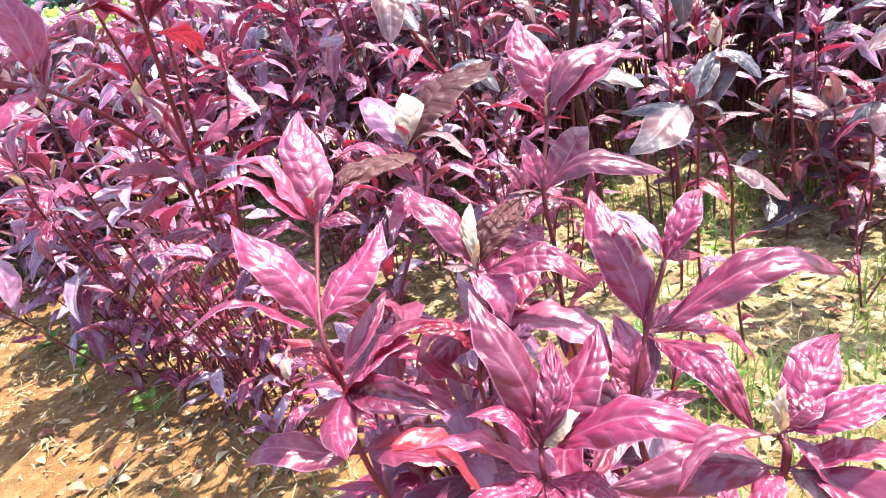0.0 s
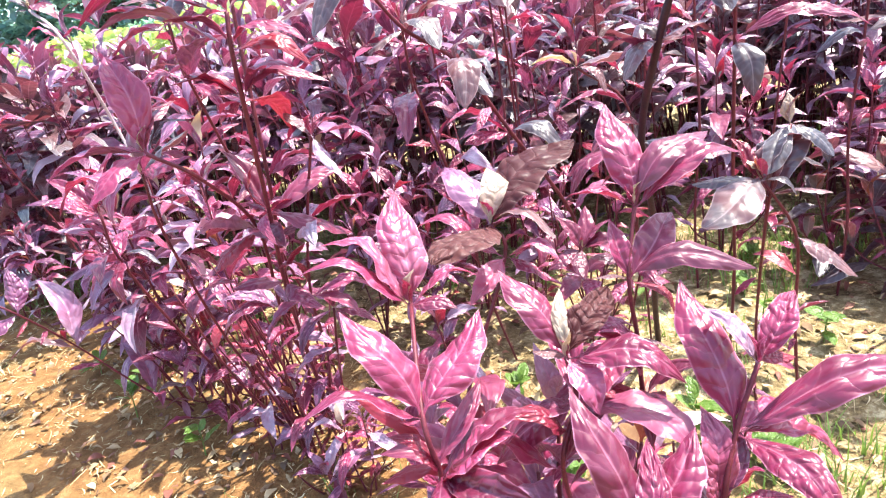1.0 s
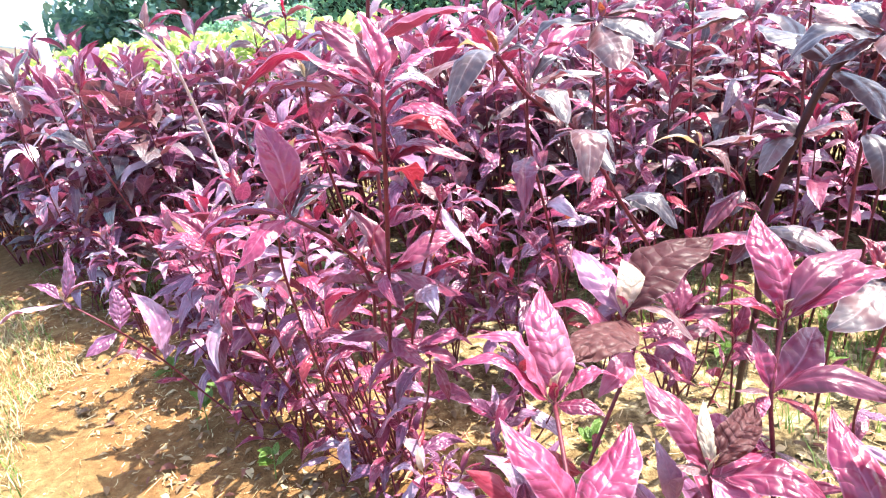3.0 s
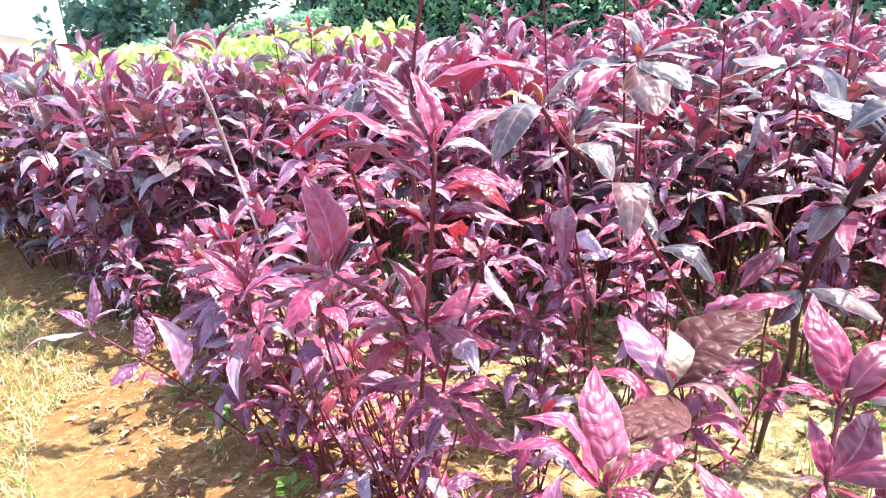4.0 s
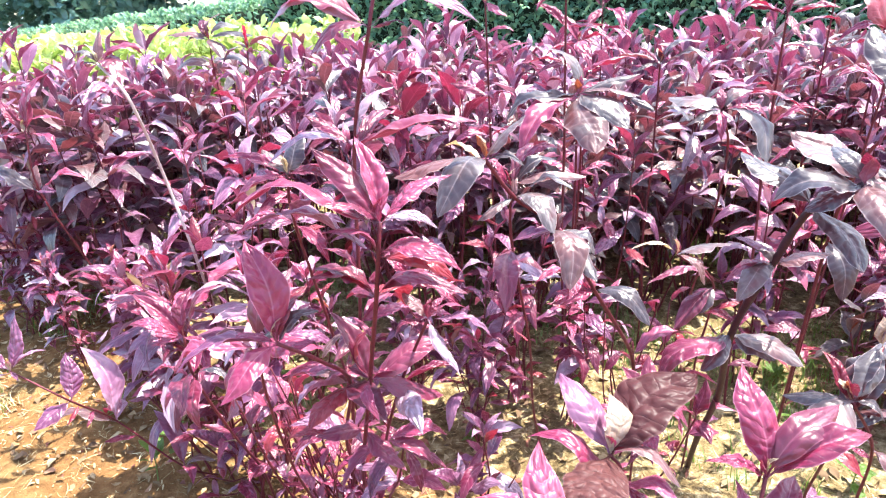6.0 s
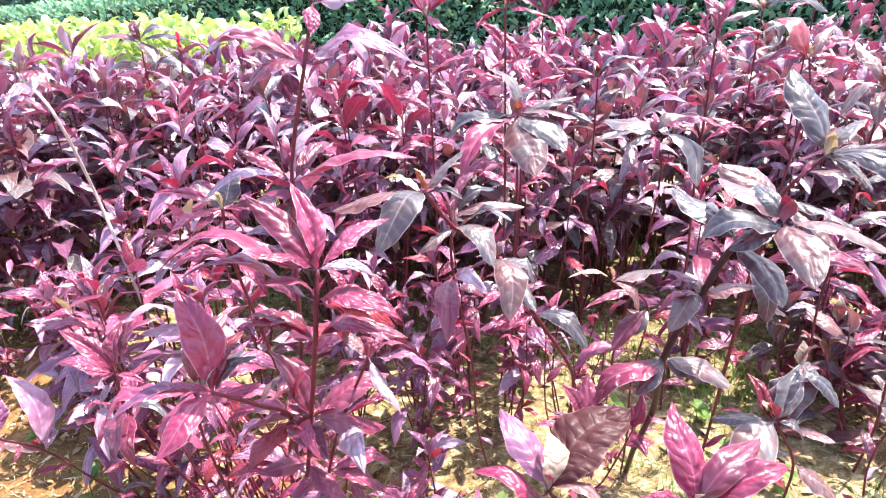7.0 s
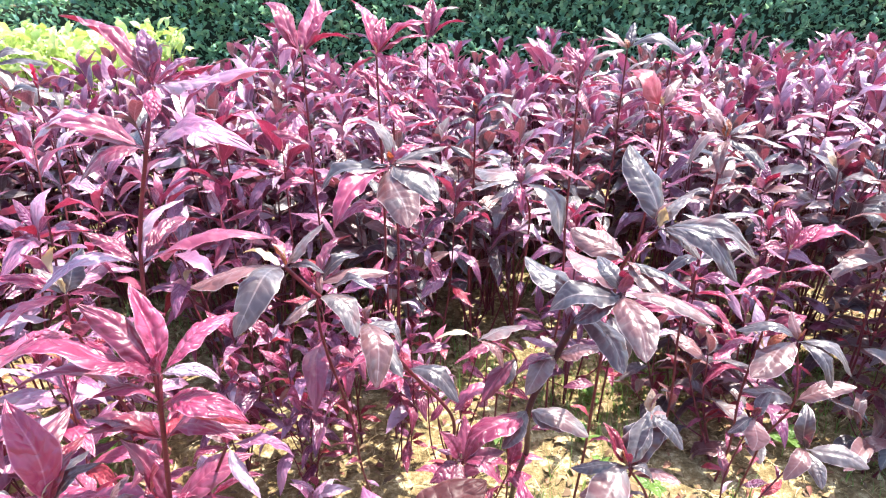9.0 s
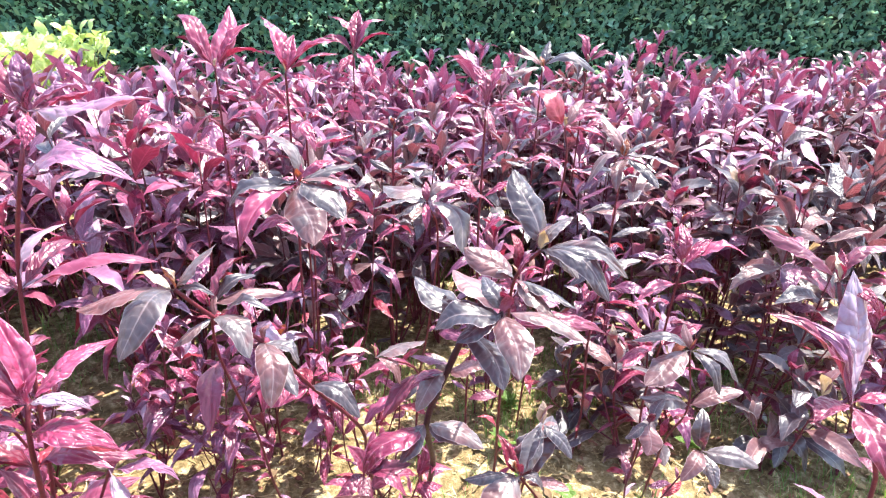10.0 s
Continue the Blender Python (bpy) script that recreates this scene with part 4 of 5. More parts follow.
shoot(shrub, 0.003, [(1.043, 1.127, 0.272), (0.930, 1.120, 0.120), (0.840, 1.100, 0.000)], [
    (0, 0.018, 0.054, 0.106, 0.43, 1), (0, 0.124, -0.083, -0.010, 0.41, 1), (0, -0.009, -0.093, -0.049, 0.43, 1), (0, -0.096, -0.060, -0.036, 0.43, 1),
])
shoot(shrub, 0.0035, [(0.949, 1.118, 0.580), (0.953, 1.092, 0.445), (0.980, 1.250, 0.000)], [
    (0, -0.004, 0.035, 0.062, 0.39, 1), (0, -0.135, 0.053, 0.016, 0.32, 1), (0, 0.100, -0.078, -0.059, 0.32, 1), (0, 0.037, -0.096, -0.074, 0.32, 1),
    (0, -0.152, -0.059, -0.043, 0.54, 1), (1, 0.127, -0.036, 0.053, 0.38, 1), (1, -0.139, 0.012, 0.043, 0.54, 1),
])
shoot(shrub, 0.003, [(0.823, 1.039, 0.459), (0.860, 1.120, 0.300), (0.850, 1.100, 0.000)], [
    (0, -0.025, -0.049, -0.053, 0.76, 1), (0, -0.062, -0.000, -0.034, 0.43, 1), (0, 0.048, 0.025, 0.050, 0.43, 1),
])
shrub = new_shrub((0.52, 1.05), 1)
shoot(shrub, 0.0035, [(0.505, 0.880, 0.630), (0.465, 0.852, 0.536), (0.500, 1.000, 0.250), (0.520, 1.050, 0.000)], [
    (0, 0.029, -0.001, 0.000, 0.54, 1), (0, -0.063, -0.054, -0.060, 0.43, 1), (0, 0.045, -0.049, -0.049, 0.43, 1), (1, 0.075, -0.050, 0.012, 0.54, 1),
    (1, -0.087, 0.009, 0.014, 0.43, 1), (1, 0.045, 0.038, 0.096, 0.43, 1), (1, -0.109, -0.024, -0.016, 0.43, 1), (1, 0.085, 0.078, 0.090, 0.43, 1),
])
shrub = new_shrub((0.68, 0.62), 0)
shoot(shrub, 0.0036, [(0.677, 0.542, 1.050), (0.662, 0.476, 0.944), (0.691, 0.447, 0.841), (0.680, 0.620, 0.000)], [
    (0, -0.081, 0.043, 0.057, 0.28, 6), (0, 0.070, -0.002, 0.034, 0.32, 6), (0, 0.003, 0.018, 0.028, 0.43, 3), (0, 0.023, -0.038, -0.023, 0.32, 0),
    (1, 0.022, 0.061, 0.122, 0.30, 5, 6, 0.3), (1, -0.057, -0.015, -0.003, 0.54, 0), (1, -0.036, 0.061, 0.074, 0.17, 5), (1, -0.073, 0.064, 0.080, 0.24, 6),
    (1, 0.053, -0.028, -0.005, 0.43, 0), (1, -0.013, -0.074, -0.038, 0.43, 0),
])
shrub = new_shrub((-0.80, 1.33), 0)
shoot(shrub, 0.003, [(-0.969, 0.980, 0.549), (-0.884, 0.999, 0.468), (-0.924, 1.153, 0.309), (-0.848, 1.238, 0.107), (-0.800, 1.330, 0.000)], [
    (0, 0.008, 0.047, 0.096, 0.35, 5), (0, -0.074, 0.007, 0.037, 0.30, 5), (0, -0.112, -0.056, -0.022, 0.28, 5), (0, 0.063, 0.029, 0.027, 0.26, 5),
    (0, 0.019, -0.011, -0.015, 0.32, 5), (1, -0.012, 0.039, 0.087, 0.43, 5), (1, -0.041, -0.061, -0.023, 0.49, 5), (2, -0.145, -0.054, 0.016, 0.32, 1),
    (2, -0.092, 0.073, 0.149, 0.32, 5), (3, -0.084, 0.061, 0.125, 0.32, 5), (3, 0.031, 0.001, 0.001, 0.32, 5), (3, 0.085, 0.019, 0.007, 0.27, 1),
], full=1, kinds=(5, 6))
shrub = new_shrub((0.58, 1.00), 1)
shoot(shrub, 0.0035, [(0.450, 0.834, 0.568), (0.503, 0.852, 0.468), (0.580, 1.000, 0.000)], [
    (0, 0.081, 0.056, 0.048, 0.49, 1), (0, -0.026, 0.021, 0.028, 0.32, 3), (0, 0.046, -0.018, -0.027, 0.54, 1), (0, -0.028, 0.050, 0.055, 0.32, 4),
    (0, -0.118, -0.076, -0.034, 0.54, 1), (0, -0.110, 0.004, 0.012, 0.27, 1), (1, 0.085, -0.033, -0.072, 0.43, 1), (1, 0.061, -0.024, -0.053, 0.32, 1),
    (1, -0.045, 0.008, 0.020, 0.32, 1),
])
shrub = new_shrub((-0.95, 1.85), 1)
shoot(shrub, 0.0058, [(-1.050, 1.620, 1.050), (-0.935, 1.530, 0.966), (-0.971, 1.672, 0.735), (-0.934, 1.662, 0.541), (-0.950, 1.850, 0.000)], [
    (0, 0.008, 0.034, 0.086, 0.37, 1), (0, -0.043, -0.010, -0.009, 0.32, 1), (0, 0.131, 0.027, 0.016, 0.32, 6), (0, 0.093, -0.034, -0.040, 0.54, 6),
    (0, -0.069, 0.016, 0.036, 0.32, 1), (1, -0.084, -0.006, 0.019, 0.26, 0), (1, 0.067, 0.000, 0.003, 0.32, 0),
], PALE_STEM)
shrub = new_shrub((-0.62, 1.22), 0)
shoot(shrub, 0.0036, [(-0.567, 0.900, 0.659), (-0.578, 0.920, 0.572), (-0.620, 1.220, 0.000)], [
    (0, -0.082, 0.020, 0.070, 0.30, 0), (0, 0.067, 0.058, 0.066, 0.28, 0), (0, -0.079, -0.020, 0.033, 0.32, 0), (0, 0.049, -0.013, -0.012, 0.26, 0),
    (0, -0.041, -0.029, 0.001, 0.28, 0), (0, 0.008, 0.044, 0.072, 0.32, 0), (1, -0.070, -0.024, 0.012, 0.30, 0), (1, 0.083, -0.006, -0.018, 0.28, 1),
    (1, 0.033, -0.071, -0.057, 0.32, 0), (1, -0.035, -0.051, -0.038, 0.26, 0),
], full=2, kinds=(0, 6))
shrub = new_shrub((-0.42, 1.35), 0)
shoot(shrub, 0.0036, [(-0.352, 0.903, 0.922), (-0.363, 0.934, 0.836), (-0.420, 1.350, 0.000)], [
    (0, -0.089, -0.005, 0.031, 0.26, 0), (0, 0.021, 0.046, 0.058, 0.54, 1), (0, -0.043, 0.018, 0.040, 0.43, 1), (0, -0.075, -0.043, -0.031, 0.26, 0),
    (0, 0.066, 0.007, -0.014, 0.26, 0), (1, -0.081, -0.035, -0.006, 0.28, 0), (1, 0.055, -0.027, -0.058, 0.28, 0),
], full=2, kinds=(0, 5))
shrub = new_shrub((-1.20, 1.75), 0)
shoot(shrub, 0.0036, [(-1.170, 1.458, 0.913), (-1.179, 1.457, 0.768), (-1.200, 1.750, 0.000)], [
    (0, -0.012, 0.047, 0.101, 0.37, 0), (0, 0.057, 0.073, 0.127, 0.37, 0), (0, -0.058, 0.020, 0.075, 0.28, 0), (0, 0.098, 0.013, 0.018, 0.30, 0),
    (0, -0.089, -0.039, -0.010, 0.26, 0), (0, 0.091, -0.033, -0.053, 0.26, 0), (1, -0.139, -0.016, 0.055, 0.32, 1), (1, -0.004, 0.020, 0.071, 0.43, 1),
    (1, 0.125, 0.017, 0.023, 0.28, 0),
], full=1, kinds=(0, 5))
shrub = new_shrub((-1.93, 2.33), 1)
shoot(shrub, 0.0036, [(-1.913, 2.082, 0.928), (-1.936, 2.062, 0.737), (-1.933, 2.332, 0.000)], [
    (0, -0.139, 0.017, 0.116, 0.43, 1), (0, 0.050, 0.085, 0.158, 0.43, 1), (0, 0.157, -0.032, -0.084, 0.43, 1), (0, 0.055, -0.080, -0.111, 0.49, 1),
    (0, -0.126, -0.071, -0.044, 0.43, 1), (0, -0.081, 0.065, 0.138, 0.43, 1), (1, 0.153, 0.015, 0.001, 0.43, 1), (1, -0.132, -0.057, -0.046, 0.43, 1),
])
shrub = new_shrub((-1.10, 2.60), 1)
shoot(shrub, 0.0036, [(-1.095, 2.409, 1.063), (-1.103, 2.420, 0.958), (-1.100, 2.600, 0.000)], [
    (0, 0.045, 0.051, 0.099, 0.49, 1), (0, -0.187, 0.016, 0.027, 0.32, 1), (0, 0.190, -0.003, 0.003, 0.32, 1), (0, 0.074, -0.073, -0.075, 0.49, 1),
    (0, -0.097, -0.028, -0.023, 0.43, 1), (0, -0.040, 0.043, 0.066, 0.43, 6), (0, 0.127, 0.027, 0.041, 0.38, 1), (1, -0.171, 0.007, 0.007, 0.43, 1),
    (1, 0.190, -0.008, -0.008, 0.43, 1),
])
shrub = new_shrub((-0.80, 2.12), 1)
shoot(shrub, 0.0036, [(-0.800, 2.000, 1.040), (-0.804, 1.997, 0.953), (-0.800, 2.120, 0.000)], [
    (0, 0.121, 0.005, 0.019, 0.37, 1), (0, -0.092, -0.027, -0.047, 0.32, 1), (0, 0.077, -0.054, -0.059, 0.43, 1), (0, -0.053, 0.021, 0.034, 0.37, 1),
    (1, 0.130, -0.010, 0.012, 0.32, 0), (1, -0.121, -0.019, -0.024, 0.32, 0),
])
shrub = new_shrub((0.74, 1.62), 0)
shoot(shrub, 0.0036, [(0.745, 1.441, 1.024), (0.754, 1.440, 0.921), (0.740, 1.620, 0.000)], [
    (0, -0.060, 0.058, 0.077, 0.59, 4), (0, 0.094, -0.010, 0.027, 0.32, 0), (0, 0.065, 0.032, 0.067, 0.32, 1), (0, -0.096, 0.006, -0.016, 0.28, 0),
    (0, 0.087, -0.051, -0.024, 0.32, 0), (1, -0.096, 0.019, 0.014, 0.30, 0), (1, 0.075, -0.035, -0.022, 0.30, 0),
])
shrub = new_shrub((-0.45, 1.10), 0)
shoot(shrub, 0.003, [(-0.361, 0.720, 0.746), (-0.372, 0.738, 0.657), (-0.450, 1.100, 0.000)], [
    (0, -0.109, -0.036, -0.032, 0.32, 0), (0, -0.009, -0.080, -0.044, 0.37, 0), (0, 0.077, 0.027, 0.049, 0.32, 1), (0, 0.084, -0.025, 0.017, 0.43, 0),
    (0, 0.036, 0.064, 0.079, 0.38, 6),
])
shrub = new_shrub((0.24, 1.27), 0)
shoot(shrub, 0.0034, [(0.215, 1.080, 0.400), (0.212, 1.090, 0.340), (0.240, 1.270, 0.000)], [
    (0, -0.040, 0.020, 0.065, 0.44, 6), (0, 0.020, 0.050, 0.070, 0.42, 6), (0, 0.060, 0.010, 0.050, 0.40, 6), (0, 0.090, -0.010, 0.020, 0.42, 6),
    (0, -0.070, -0.030, -0.020, 0.46, 6), (0, -0.010, -0.070, -0.030, 0.46, 6), (0, 0.070, -0.060, -0.020, 0.44, 6), (1, -0.090, 0.020, 0.020, 0.40, 6),
    (1, 0.080, 0.040, 0.010, 0.40, 6), (1, 0.010, -0.085, -0.030, 0.42, 0), (1, -0.060, -0.070, -0.020, 0.40, 6),
])
shoot(shrub, 0.003, [(0.330, 1.120, 0.330), (0.320, 1.140, 0.270), (0.260, 1.280, 0.000)], [
    (0, 0.020, 0.020, 0.080, 0.42, 0), (0, 0.070, -0.020, 0.030, 0.42, 6), (0, -0.060, -0.020, 0.030, 0.42, 6), (0, 0.010, -0.070, -0.010, 0.42, 6), (1, 0.070, 0.010, 0.000, 0.40, 6),
])


def bare_stems(shrub, foot, count, height, spread, seed):
    """A bundle of thin old stems from the foot of a shrub, with a few small red leaves."""
    rng = random.Random(seed)
    o = Vector(shrub.location)
    for k in range(count):
        a, lean, h = rng.uniform(0, 6.28), spread * rng.uniform(0.3, 1.0), height * rng.uniform(0.55, 1.0)
        x, y = foot[0] + rng.uniform(-0.05, 0.05), foot[1] + rng.uniform(-0.05, 0.05)
        base = Vector((x, y, ground_height(x, y) - 0.02)) - o
        top = base + Vector((math.cos(a) * lean, math.sin(a) * lean - 0.25 * h, h))
        mid = base.lerp(top, 0.5) + Vector((rng.uniform(-0.03, 0.03), rng.uniform(-0.03, 0.03), 0))
        pts = curve_points([top, mid, base], 6)
        v, f = tube(pts, 0.0014, rng.uniform(0.0024, 0.0038), 6, 4)
        part("stem", build("stem", v, f, STEM), shrub)
        for q in range(rng.randrange(1, 5)):
            e = rng.uniform(0, 6.28)
            way = Vector((math.cos(e), math.sin(e), rng.uniform(-0.2, 0.9))) * rng.uniform(0.03, 0.07)
            lf = part("leaf", MID[(0, 6, 4, 6)[rng.randrange(4)], rng.randrange(8)], shrub)
            lf.matrix_basis = leaf_pose(pts[rng.randrange(0, 7)], way, rng.uniform(0.28, 0.42), rng.uniform(-0.5, 0.5))


def shrub_at(x, y):
    return min((o for o in scene.objects if o.name.startswith("shrub") and o.parent is None), key=lambda o: math.hypot(o.location.x - x, o.location.y - y))


for n, (x, y, count, height, spread) in enumerate(((-0.40, 1.16, 16, 0.55, 0.14), (0.04, 0.46, 7, 0.36, 0.07), (0.25, 0.70, 6, 0.40, 0.08), (-0.62, 1.22, 7, 0.40, 0.10), (0.28, 1.42, 9, 0.50, 0.12), (-0.80, 1.33, 7, 0.36, 0.12), (-0.45, 1.10, 6, 0.45, 0.10), (0.30, 0.50, 4, 0.34, 0.06))):
    bare_stems(shrub_at(x, y), (x, y), count, height, spread, 40 + n)


def habit(rng, height, stems, tone, low=0):
    """The stems and leaves of a free-grown shrub round the origin: lines, and (base, way, width, kind)."""
    lines, leaves = [], []
    for s in range(stems):
        a = rng.uniform(0, 6.28)
        lean = rng.uniform(0.02, 0.20)
        h = height * rng.uniform(0.72, 1.0)
        foot = Vector((rng.uniform(-0.04, 0.04), rng.uniform(-0.04, 0.04), -0.02))
        top = foot + Vector((math.cos(a) * lean, math.sin(a) * lean, h))
        belly = foot.lerp(top, 0.5) + Vector((rng.uniform(-0.03, 0.03), rng.uniform(-0.03, 0.03), 0)) + Vector((math.cos(a), math.sin(a), 0)) * lean * 0.15
        ways = [(top, belly, foot)]
        for b in range(rng.randrange(0, 3) + low):
            t = rng.uniform(0.35, 0.75) if b >= low else rng.uniform(0.06, 0.35)
            root = foot.lerp(belly, t * 2) if t < 0.5 else belly.lerp(top, t * 2 - 1)
            aa = rng.uniform(0, 6.28)
            tip = root + Vector((math.cos(aa) * 0.13, math.sin(aa) * 0.13, rng.uniform(0.12, 0.30) * height))
            ways.append((tip, root.lerp(tip, 0.45) + Vector((math.cos(aa), math.sin(aa), 0)) * 0.025, root))
        for w, way in enumerate(ways):
            pts = curve_points(way, 5)
            lines.append((pts, w == 0))
            run = sum((pts[i + 1] - pts[i]).length for i in range(len(pts) - 1))
            reach = min(0.55 * run, 0.44) if w == 0 else 0.7 * run
            twist, d, size = rng.uniform(0, 3.14), 0.004, 0.098
            while d < reach:
                left, i = d, 0
                while i < len(pts) - 2 and left > (pts[i + 1] - pts[i]).length:
                    left -= (pts[i + 1] - pts[i]).length
                    i += 1
                p = pts[i].lerp(pts[i + 1], min(1.0, left / max(1e-6, (pts[i + 1] - pts[i]).length)))
                far = d / max(reach, 0.01)
                for side in (0, math.pi):
                    if rng.random() < 0.10 + 0.36 * far:
                        continue
                    e = twist + side + rng.uniform(-0.3, 0.3)
                    up = 1.0 - 1.25 * min(1.0, far * 2.2) + rng.uniform(-0.4, 0.35)
                    way2 = Vector((math.cos(e) * math.cos(up), math.sin(e) * math.cos(up), math.sin(up)))
                    long = size * rng.uniform(0.8, 1.2)
                    pick = rng.random()
                    kind = (5 if pick < 0.66 else 0 if pick < 0.86 else 6 if pick < 0.97 else 4) if tone == 0 else (1 if pick < 0.80 else 5 if pick < 0.92 else 6)
                    if d < 0.01 and pick > 0.6:
                        kind = 3 if pick > 0.92 else 7 if pick > 0.88 else 0
                    leaves.append((p, way2 * long, rng.uniform(0.22, 0.34) + 0.07 * tone, kind))
                twist += math.pi / 2 + rng.uniform(-0.2, 0.2)
                size = min(0.182, size + 0.034)
                d += rng.uniform(0.014, 0.03) if d < 0.01 else rng.uniform(0.042, 0.072) * (1 + 0.5 * far)
    for pts, main in list(lines):  # small red leaves on the lower lengths
        if main:
            for k in range(3):
                q = pts[int(len(pts) * rng.uniform(0.35, 0.85))]
                e = rng.uniform(0, 6.28)
                leaves.append((q, Vector((math.cos(e), math.sin(e), rng.uniform(-0.4, 0.8))) * rng.uniform(0.05, 0.10), rng.uniform(0.22, 0.38), (4, 6, 0, 4)[rng.randrange(4)]))
    for s in range(stems // 2):  # old bare stems
        a, lean = rng.uniform(0, 6.28), rng.uniform(0.03, 0.16)
        h = height * rng.uniform(0.35, 0.6)
        foot = Vector((rng.uniform(-0.05, 0.05), rng.uniform(-0.05, 0.05), -0.02))
        tip = foot + Vector((math.cos(a) * lean, math.sin(a) * lean, h))
        lines.append((curve_points((tip, foot.lerp(tip, 0.5) + Vector((rng.uniform(-0.02, 0.02), rng.uniform(-0.02, 0.02), 0)), foot), 5), True))
    return lines, leaves


def free_shrub(seed, height, stems, tone, split, low=0):
    """A shrub at the origin; split: each leaf a part of its own, else one part of foliage."""
    rng = random.Random(seed)
    ob = new_shrub((0, 0), tone)
    lines, leaves = habit(rng, height, stems, tone, low)
    if split:
        for pts, main in lines:
            v, f = tube(pts, 0.0022, 0.0052 if main else 0.003, 6, 5)
            part("stem", build("stem", v, f, STEM), ob)
        for p, way, width, kind in leaves:
            lf = part("leaf", MID[kind, rng.randrange(8)], ob)
            lf.matrix_basis = leaf_pose(p, way, width, rng.uniform(-0.5, 0.5))
    else:
        for pts, main in lines:
            if main:
                v, f = tube(pts, 0.0022, 0.0052, 4, 0)
                part("stem", build("stem", v, f, STEM), ob)
        pieces = []
        for p, way, width, kind in leaves:
            v, f, u = LOW[rng.randrange(8)]
            pieces.append((moved(leaf_pose(p, way, width, rng.uniform(-0.5, 0.5)), v), f, u))
        v, f, u = joined(pieces)
        part("foliage", build("foliage", v, f, FAR_MATS[tone], u), ob, kind="stuff")
    return ob


def plant_out(templates, spots, rng):
    """Sets the templates out in turn, turned and sized, each template on the first spot that suits its tone."""
    used = set()
    for n, (x, y, tone, size) in enumerate(spots):
        pool = [t for t in templates if t[1] == tone]
        ob = pool[rng.randrange(len(pool))][0]
        m = Matrix.Translation((x, y, ground_height(x, y))) @ Matrix.Rotation(rng.uniform(0, 6.28), 4, "Z")
        tilt = Matrix.Rotation(rng.uniform(-0.10, 0.10), 4, "X") @ Matrix.Rotation(rng.uniform(-0.10, 0.10), 4, "Y")
        m = m @ tilt @ Matrix.Diagonal((size, size, size, 1))
        if ob.name in used:
            copy_thing(ob, m)
        else:
            used.add(ob.name)
            ob.matrix_basis = m
    for ob, tone in templates:
        if ob.name not in used:
            ob.matrix_basis = Matrix.Translation((rng.uniform(1.5, 2.5), rng.uniform(2.6, 3.2), 0))


bed_rng = random.Random(5)
near_spots, far_spots = [], []
KEEP_CLEAR = [(-0.40, 1.16), (0.28, 1.42), (0.40, 1.36), (0.55, 1.30), (0.42, 1.66), (0.10, 1.72), (0.11, 1.63), (-0.07, 1.94), (0.72, 2.12), (0.86, 1.46), (0.90, 2.11), (-0.95, 1.85), (-0.62, 1.22), (-0.42, 1.35), (-1.2, 1.75), (-1.1, 2.6), (-0.8, 2.12), (0.74, 1.62), (0.24, 1.27)]
gy = 1.34
while gy < (3.75):
    gx = -3.6
    while gx < 4.4:
        x = gx + bed_rng.uniform(-0.075, 0.075)
        y = gy + bed_rng.uniform(-0.075, 0.075)
        gx += 0.235
        if in_bed(x, y) < 0.05 or any(math.hypot(x - a, y - b) < 0.13 for a, b in KEEP_CLEAR):
            continue
        if y < 1.75 and 0.45 < x and bed_rng.random() < 0.75:
            continue
        if y > 3.42 and x < -0.95:
            continue
        if y < 2.0 and -0.9 < x < 0.45 and bed_rng.random() < 0.22:
            continue
        if x > 0.75 and y < 2.5 and bed_rng.random() < 0.38:
            continue
        if x < -0.7 and y < 2.7 and bed_rng.random() < 0.42:
            continue
        if x > 1.15 + 1.25 * (y - 0.2) or x < -0.65 - 1.05 * (y - 0.1):
            continue
        lean = x + 0.25 * noise.noise(Vector((x, y, 4)))
        tone = 1 if bed_rng.random() < (0.55 if lean > 0.55 and y < 2.0 else 0.32 if lean > 0.3 else 0.36 if x < -0.9 else 0.20) else 0
        size = bed_rng.uniform(0.86, 1.10)
        if y < 2.05 and -1.5 < x < 1.7:
            near_spots.append((x, y, tone, size * 0.93))
        else:
            far_spots.append((x, y, tone, (0.5 * size + 0.49) * (0.91 + 0.02 * (y - 2.0) + (0.12 if x < -0.1 else 0.07 if y > 2.6 else 0.05))))
    gy += 0.205
edge_spots = []
for k in range(8):
    t = k / 7
    edge_spots.append((-0.62 - 1.25 * t + bed_rng.uniform(-0.05, 0.05), 1.30 + 0.86 * t + bed_rng.uniform(-0.05, 0.05), 0, bed_rng.uniform(0.66, 0.86)))
edge_spots += [(-0.62, 1.62, 0, 0.9), (-0.12, 1.42, 0, 0.8), (-0.30, 1.52, 0, 0.85), (0.12, 1.52, 0, 0.75)]
# the last three are unseen shrubs, added to shade the ground at the right
edge_spots += [(0.66, 1.75, 0, 0.95), (-0.02, 1.62, 0, 1.0), (1.05, 1.70, 0, 0.9), (1.35, 1.78, 0, 0.95), (1.62, 1.22, 0, 0.9), (1.84, 1.36, 0, 0.95), (1.50, 1.52, 1, 0.9)]
low_spots = [(0.08, 0.57, 0, 0.9), (0.17, 0.68, 0, 1.0), (0.02, 0.70, 0, 0.9), (0.22, 0.52, 0, 0.75), (-0.14, 1.16, 0, 0.7), (-0.50, 1.10, 0, 0.55)]
